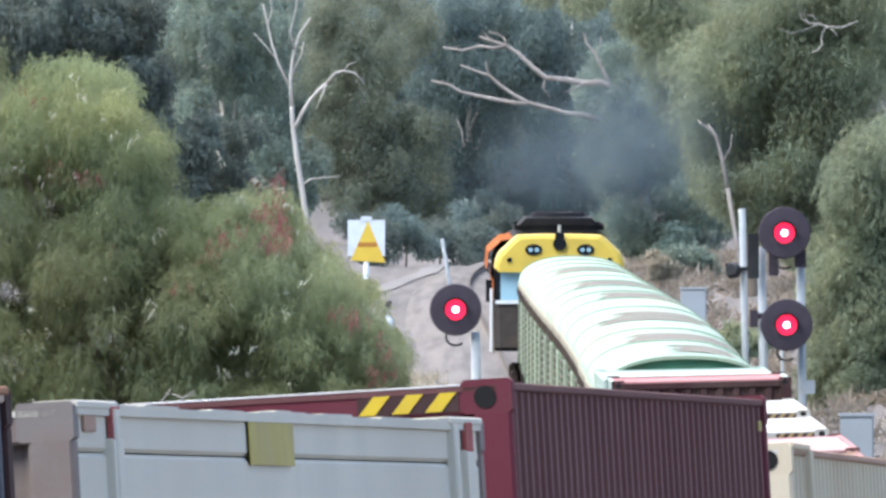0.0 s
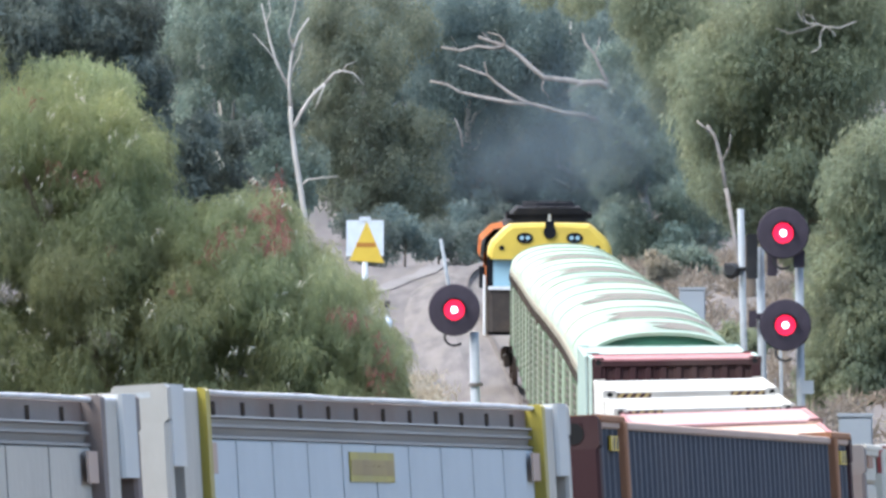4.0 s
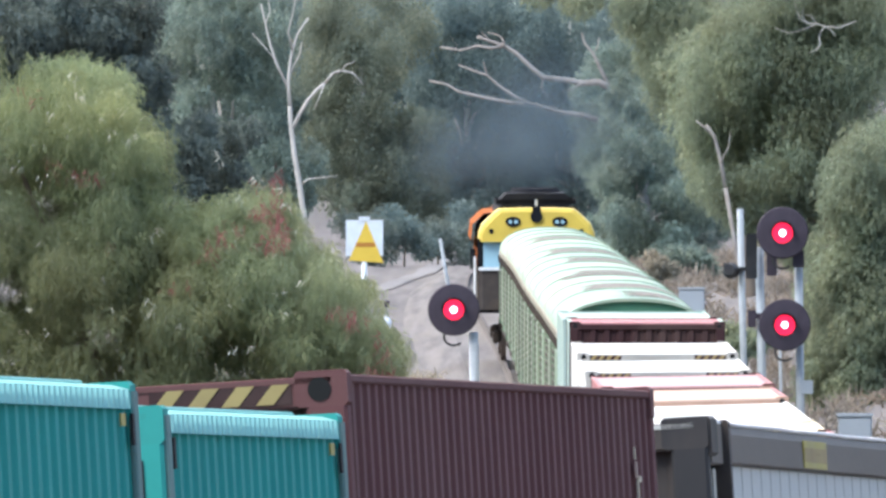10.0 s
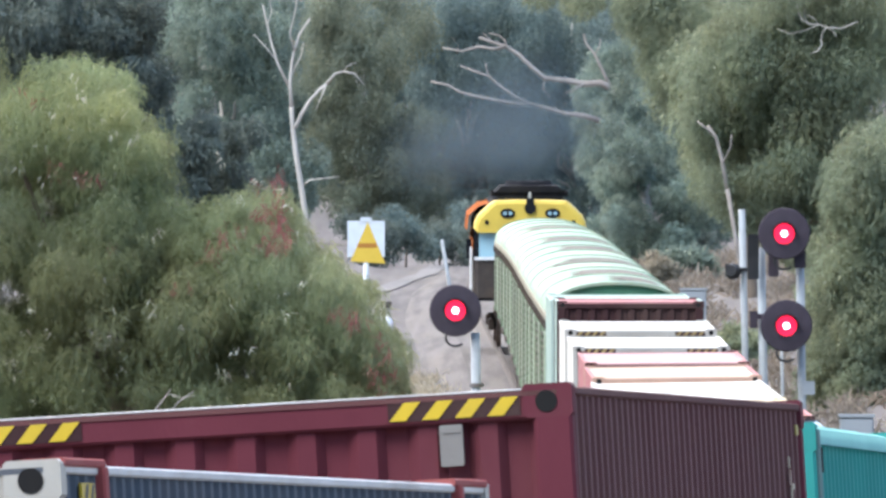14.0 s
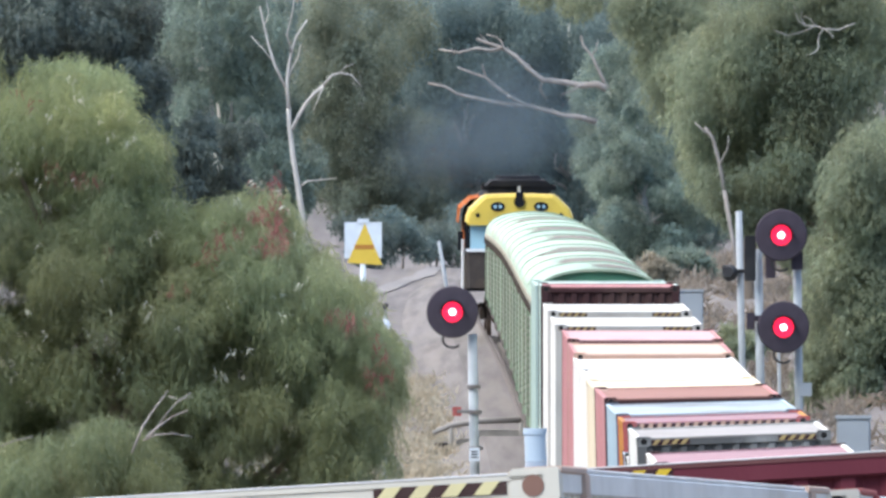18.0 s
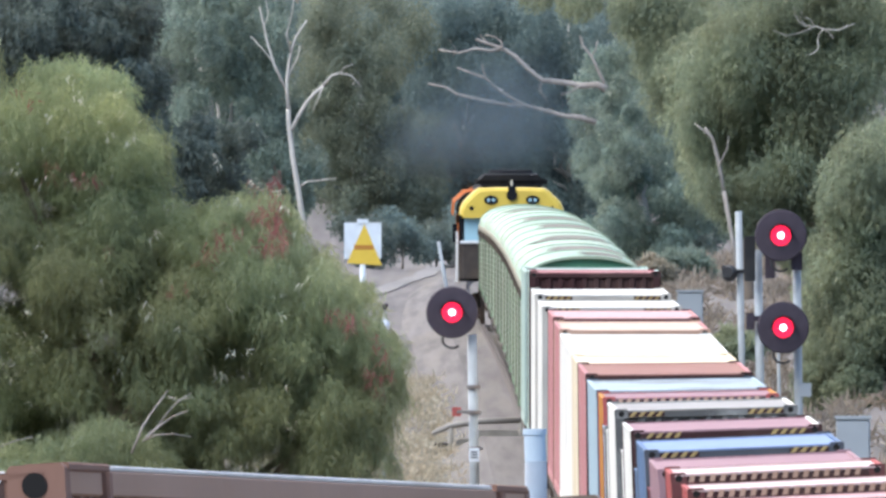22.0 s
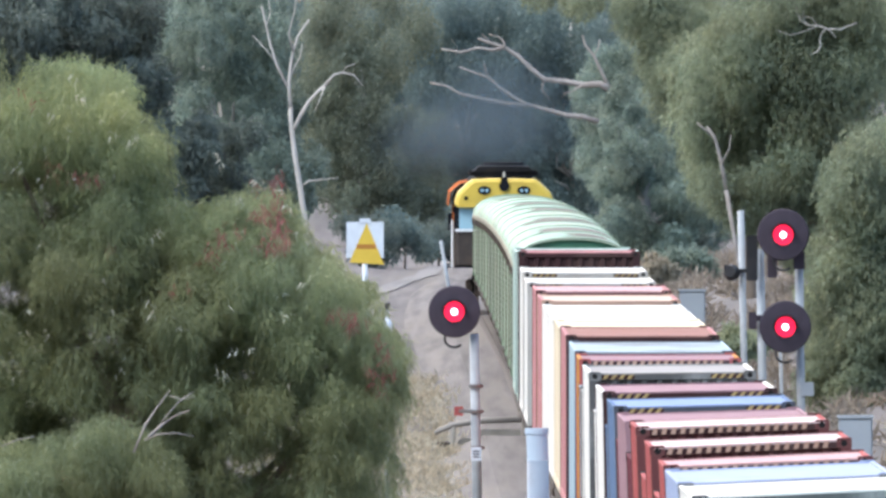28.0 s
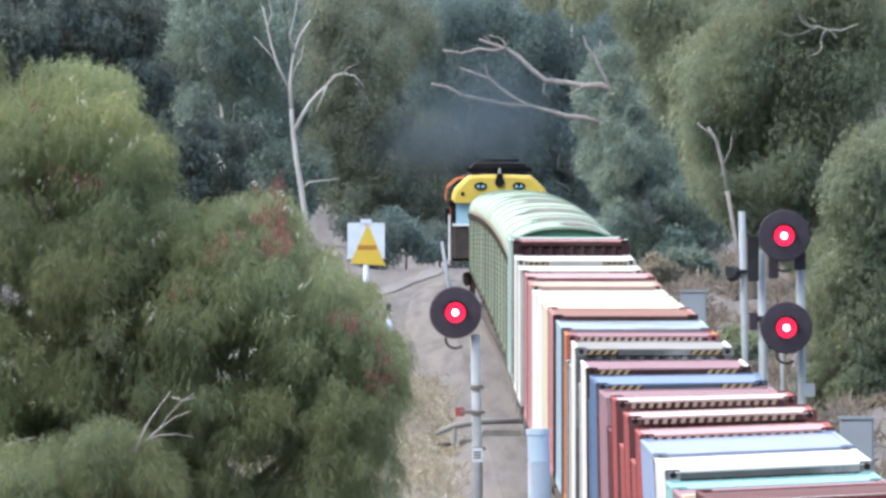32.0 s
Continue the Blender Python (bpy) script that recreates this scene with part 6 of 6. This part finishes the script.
part("backing_board", shared("small_board", M["signal_black"], lambda g: g.bar(-0.09, 0.09, -0.02, 0.02, -0.2, 0.2, 0.02)), s2, "black board seen beside the upper lamp", Matrix.Translation(v + Vector((0.36, 0.1, -0.15))))
v = Vector(at_view(1296, 480, SD + 0.9)) - Vector(b)
part("side_lamp", shared("side_lamp", M["black"], lambda g: [g.tube([(-0.06, -0.2, 0.0), (-0.02, 0.0, -0.02), (0.0, 0.1, -0.02)], [0.10, 0.15, 0.12], 14), g.bar(-0.16, 0.02, -0.12, 0.0, 0.04, 0.12, 0.03, "x"), g.bar(0, 0.35, -0.03, 0.03, -0.02, 0.05, 0.01, "x")]), s2, "small black side lamp", Matrix.Translation(v))
v = Vector(at_view(1336, 562, SD + 0.6)) - Vector(b)
part("bracket", shared("bracket_arm", M["signal_black"], lambda g: [g.bar(-0.12, 0.5, -0.03, 0.03, -0.05, 0.05, 0.01, "x"), g.box(-0.12, 0.02, -0.06, 0.06, -0.2, 0.1)]), s2, m=Matrix.Translation(v))
v = Vector(at_view(1428, 688, SD + 0.4)) - Vector(b)
part("plate", shared("post_plate2", M["cabinet"], lambda g: g.bar(-0.11, 0.11, -0.01, 0.01, -0.12, 0.12, 0.004)), s2, m=Matrix.Translation(v))
v = Vector(at_view(1413, 460, SD + 0.3)) - Vector(b)
part("junction_box", shared("junction_box", M["signal_black"], lambda g: g.bar(-0.1, 0.1, -0.08, 0.08, -0.16, 0.16, 0.02)), s2, m=Matrix.Translation(v))

# warning board beside the line
b = based(645, 700)
sg = thing("warning_sign", "white square board with a yellow triangle on a pale post", "sign", "", Matrix.Translation(b))
k = 700 / FOCAL
v = Vector(at_view(645, 424, 700)) - Vector(b)
part("board", shared("sign_board", M["sign_white"], lambda g: g.bar(-33 * k, 33 * k, -0.012, 0.012, -32 * k, 32 * k, 0.006)), sg, m=Matrix.Translation(v))
part("triangle", shared("sign_triangle", M["sign_yellow"], lambda g: g.add([(-28 * k, -0.02, -40 * k), (34 * k, -0.02, -44 * k), (3 * k, -0.02, 30 * k), (-28 * k, 0.0, -40 * k), (34 * k, 0.0, -44 * k), (3 * k, 0.0, 30 * k)], [(0, 1, 2), (3, 5, 4), (0, 3, 4, 1), (1, 4, 5, 2), (2, 5, 3, 0)])), sg, "yellow warning triangle", Matrix.Translation(v))
part("bar", shared("sign_bar", M["ochre"], lambda g: g.box(-15 * k, 19 * k, -0.026, -0.022, -16 * k, -8 * k)), sg, m=Matrix.Translation(v))
part("bracket", shared("sign_cap", M["sign_white"], lambda g: g.bar(-10 * k, 10 * k, -0.03, 0.03, 30 * k, 38 * k, 0.01)), sg, m=Matrix.Translation(v))
g = Geo().tube([v + Vector((0, 0.05, 30 * k)), (0, 0.05, -0.3)], [0.06, 0.06], 10)
part("post", g.mesh("post", M["sign_white"], True), sg)

# white glass marker lamp at the tree's edge
b = based(684, 480)
ml = thing("marker_lamp", "small white glass lamp with dark cap on a thin post", "lamp", "", Matrix.Translation(b))
v = Vector(at_view(684, 575, 480)) - Vector(b)
part("globe", Geo().tube([v + Vector((0, 0, z)) for z in (-0.10, -0.08, 0.0, 0.07, 0.10)], [0.02, 0.06, 0.085, 0.06, 0.03], 12).mesh("globe", M["sign_white"], True), ml, "white glass globe")
part("cap", Geo().tube([v + Vector((0, 0, 0.24)), v + Vector((0.01, 0, 0.33))], [0.03, 0.045], 10).mesh("cap", M["signal_black"]), ml)
part("post", Geo().tube([v + Vector((0, 0.05, 0.3)), (0, 0.05, -0.3)], [0.02, 0.03], 8).mesh("post", M["galv"], True), ml)

# pale capped pipe beside the line
b = based(952, 400)
pp = thing("pipe_post", "blue grey pipe post with a pale cap beside the track", "post", "", Matrix.Translation(b))
t0, t1 = Vector(at_view(949, 757, 400)) - Vector(b), Vector(at_view(951, 815, 400)) - Vector(b)
part("cap", Geo().tube([t1, t0 - Vector((0, 0, 0.08)), t0 - Vector((0, 0, 0.075)), t0], [0.135, 0.135, 0.15, 0.15], 20).mesh("cap", M["pipe_pale"], False), pp, "pale blue grey cap")
part("pipe", Geo().tube([t1, (0.02, 0, -0.4)], [0.138, 0.14], 20).mesh("pipe", M["pipe_grey"], True), pp)


def cabinet(px, py, w, h, d, label):
    v = Vector(at_view(px, py, d))
    gz = ground_z(v.x, d)
    c = thing("equipment_cabinet", label, "cabinet", "lineside cabinets", Matrix.Translation((v.x, d, gz)))
    hh = v.z - gz + h * d / FOCAL / 2
    w *= d / FOCAL
    part("body", Geo().bar(-w / 2, w / 2, -0.25, 0.25, -0.1, hh - 0.06, 0.02, "z").mesh("body", M["cabinet"]), c)
    part("door", Geo().bar(-w / 2 + 0.03, w / 2 - 0.03, -0.275, -0.252, 0.1, hh - 0.1, 0.008).mesh("door", M["cabinet"]), c)
    part("lid", Geo().bar(-w / 2 - 0.03, w / 2 + 0.03, -0.3, 0.3, hh - 0.06, hh, 0.02).mesh("lid", M["cabinet"]), c)


cabinet(1513, 760, 60, 52, 610, "pale grey lineside equipment cabinet among dry grass")
cabinet(1224, 534, 46, 46, 860, "pale grey lineside equipment cabinet among dry grass")

# leaning pole, culvert head and drain beside the track
b = based(800, 1000)
lp = thing("leaning_pole", "thin grey leaning pole beside the line", "pole", "", Matrix.Translation(b))
e = Vector(at_view(779, 425, 1000)) - Vector(b)
part("shaft", Geo().tube([(0.1, 0, -0.5), e], [0.07, 0.05], 8).mesh("shaft", M["galv"], True), lp)
b = based(830, 690)
cv = thing("culvert_head", "weathered concrete culvert head with a pipe rail", "culvert", "", Matrix.Translation(b))
for i, (px, py, w, h, m) in enumerate(((786, 794, 34, 24, "under"), (836, 782, 54, 14, "concrete"), (886, 772, 74, 26, "concrete"), (816, 806, 60, 16, "concrete"), (760, 802, 26, 14, "concrete"))):
    v = Vector(at_view(px, py, 690)) - Vector(b)
    kk = 690 / FOCAL / 2
    part("block", Geo().bar(v.x - w * kk, v.x + w * kk, -0.3 - 0.11 * i, 0.3 - 0.07 * i, -0.3 - 0.01 * i, max(0.05 + 0.02 * i, v.z + h * kk), 0.06).mesh("block", M[m]), cv)
ends = [Vector(at_view(px, py, 689.4)) - Vector(b) for px, py in ((768, 766), (800, 752), (850, 744), (925, 742))]
part("pipe_rail", Geo().tube(ends, [0.05, 0.06, 0.065, 0.065], 10).mesh("pipe_rail", M["rail_grey"], True), cv, "weathered grey drain pipe")
for c in (ends[1], ends[3]):
    part("rail_post", Geo().tube([c, (c.x, c.y, -0.3)], [0.05, 0.05], 8).mesh("rail_post", M["concrete"], True), cv)

# a pale dirt track that slants up beside the line
g = Geo()
road = [(-9.0, 820), (-5.2, 940), (-3.2, 1050), (-1.76, 1130), (-0.7, 1215), (0.1, 1285), (0.9, 1345), (1.6, 1400)]
g.sheet([[(x + o, y, ground_z(x + o, y) + 0.04) for o in (-0.4, -0.2, 0.0, 0.2, 0.4)] for (x0, ya), (x1, yb) in zip(road, road[1:]) for x, y in ((x0 + (x1 - x0) * k, ya + (yb - ya) * k) for k in (0, 0.25, 0.5, 0.75))])
tagged(new("dirt_road", g.mesh("dirt_road", DUST, True)), "pale dirt service track beside the railway", "road", kind="structure")

# dry grass along both sides
def grass(name, label, spots, count, h, blade):
    cs = [(x, y, ground_z(x, y) + h * 0.3) for x, y in spots]
    me = leaf_mesh(name, cs, [0.5] * len(cs), count, h, h * 0.13, blade, -0.75, 0.35, 0.0)
    tagged(new(name, me), label, "grass", kind="stuff")


spots = []
for _ in range(520):
    y = 560 + RNG.random() * 640
    spots.append((LINE_X(y) + 3.6 + RNG.random() * 9, y))
grass("dry_grass", "dry tan grass on the bank beside the line", spots, 26000, 0.42, LEAF_DRY)
spots = []
for _ in range(640):
    y = 570 + RNG.random() * 240
    spots.append((LINE_X(y) - 2.2 - RNG.random() ** 1.3 * 4.6, y))
grass("dry_grass", "dry tan grass beside the service track", spots, 22000, 0.22, LEAF_STRAW)

# small shrubs on the far bank
for px, py, d, r, leaf in ((1300, 615, 640, 34, LEAF_RIGHT), (1165, 476, 1000, 22, LEAF_STRAW), (650, 424, 1240, 50, LEAF_DARK), (715, 426, 1250, 54, LEAF_BLUE), (775, 424, 1260, 52, LEAF_DARK),
                          (835, 420, 1275, 52, LEAF_BLUE), (905, 415, 1290, 52, LEAF_DARK), (1120, 440, 1190, 50, LEAF_FAR), (1180, 420, 1200, 46, LEAF_DARK), (1215, 470, 1060, 40, LEAF_FAR)):
    x, y, z = at_view(px, py, d)
    gz = ground_z(x, d)
    sh = thing("shrub", "low scrubby shrub on the bank beside the line", "shrub", "shrubs on the bank", Matrix.Translation((x, d, gz)))
    rr = r * d / FOCAL
    part("stem", Geo().tube([(0, 0, -0.2), (0.05, 0, max(0.3, z - gz))], [0.05, 0.02], 6).mesh("stem", M["bark_dark"], True), sh)
    part("foliage", leaf_mesh("foliage", [(RNG.normal() * rr * 0.5, RNG.normal() * rr * 0.5, z - gz + RNG.normal() * rr * 0.4) for _ in range(9)], [rr * 0.6] * 9, 3600, 0.2, 0.06, leaf, 0.2), sh)

# ---------------------------------------------------------------- diesel exhaust above the locomotive
def smoke_mat(name, density):
    m = bpy.data.materials.new(name)
    m.use_nodes = True
    n, l = m.node_tree.nodes, m.node_tree.links
    n.remove(n["Principled BSDF"])
    co = n.new("ShaderNodeTexCoord")
    ln = n.new("ShaderNodeVectorMath")
    ln.operation = "LENGTH"
    l.new(co.outputs["Object"], ln.inputs[0])
    fall = n.new("ShaderNodeMapRange")
    fall.interpolation_type = "SMOOTHSTEP"
    fall.inputs[1].default_value, fall.inputs[2].default_value, fall.inputs[3].default_value, fall.inputs[4].default_value = 0.0, 1.0, 1.0, 0.0
    l.new(ln.outputs["Value"], fall.inputs[0])
    nz = n.new("ShaderNodeTexNoise")
    nz.inputs["Scale"].default_value, nz.inputs["Detail"].default_value = 0.8, 1.0
    l.new(co.outputs["Object"], nz.inputs["Vector"])
    mu = n.new("ShaderNodeMath")
    mu.operation = "MULTIPLY"
    l.new(fall.outputs[0], mu.inputs[0])
    l.new(nz.outputs[0], mu.inputs[1])
    de = n.new("ShaderNodeMath")
    de.operation = "MULTIPLY"
    de.inputs[1].default_value = density
    l.new(mu.outputs[0], de.inputs[0])
    df, tr, mx = n.new("ShaderNodeBsdfDiffuse"), n.new("ShaderNodeBsdfTransparent"), n.new("ShaderNodeMixShader")
    df.inputs[0].default_value = (0.118, 0.148, 0.162, 1)
    l.new(de.outputs[0], mx.inputs[0])
    l.new(tr.outputs[0], mx.inputs[1])
    l.new(df.outputs[0], mx.inputs[2])
    l.new(mx.outputs[0], n["Material Output"].inputs[0])
    return m


SMOKE = smoke_mat("thin_exhaust_haze", 1.0)
smoke = thing("exhaust_smoke", "thin blue grey diesel smoke drifting above the locomotive", "smoke")
def puff_shell(g):
    rows = []
    for k in np.linspace(0.02, 1.0, 9):
        rows.append([(k * math.cos(a), -0.35 * (1 - k * k) + 0.06 * k * k * math.sin(3 * a), k * math.sin(a)) for a in (2 * math.pi * i / 28 for i in range(29))])
    g.sheet(rows)
PUFFS = [(0.1, 0, 5.0, 1.7), (-0.9, 3, 5.5, 2.0), (0.9, 5, 5.7, 2.1), (-1.9, 8, 5.0, 1.6), (0.2, 10, 6.6, 1.8)]
for x, y, z, r in PUFFS:
    part("puff", shared("puff", SMOKE, puff_shell, True), smoke, m=Matrix.LocRotScale((x, y, z), None, (r * 1.25, r, r)))


# ---------------------------------------------------------------- what moves
def motions():
    for ob, q, L, *where in RIDES:
        walk(ob, [(t, on_line(q + SPEED * t, L, *where)) for t in range(0, 33)])
    walk(smoke, [(t, Matrix.Translation((LINE_X(out(786 + LAG + SPEED * t)) + 1.3 - 1.7 * min(1.0, t / 13.0), out(786 + LAG + SPEED * t), LINE_Z(out(786 + LAG + SPEED * t)) + 0.12 * math.sin(t * 0.9) + 0.05 - 0.008 * t))) for t in range(0, 33)])


motions()
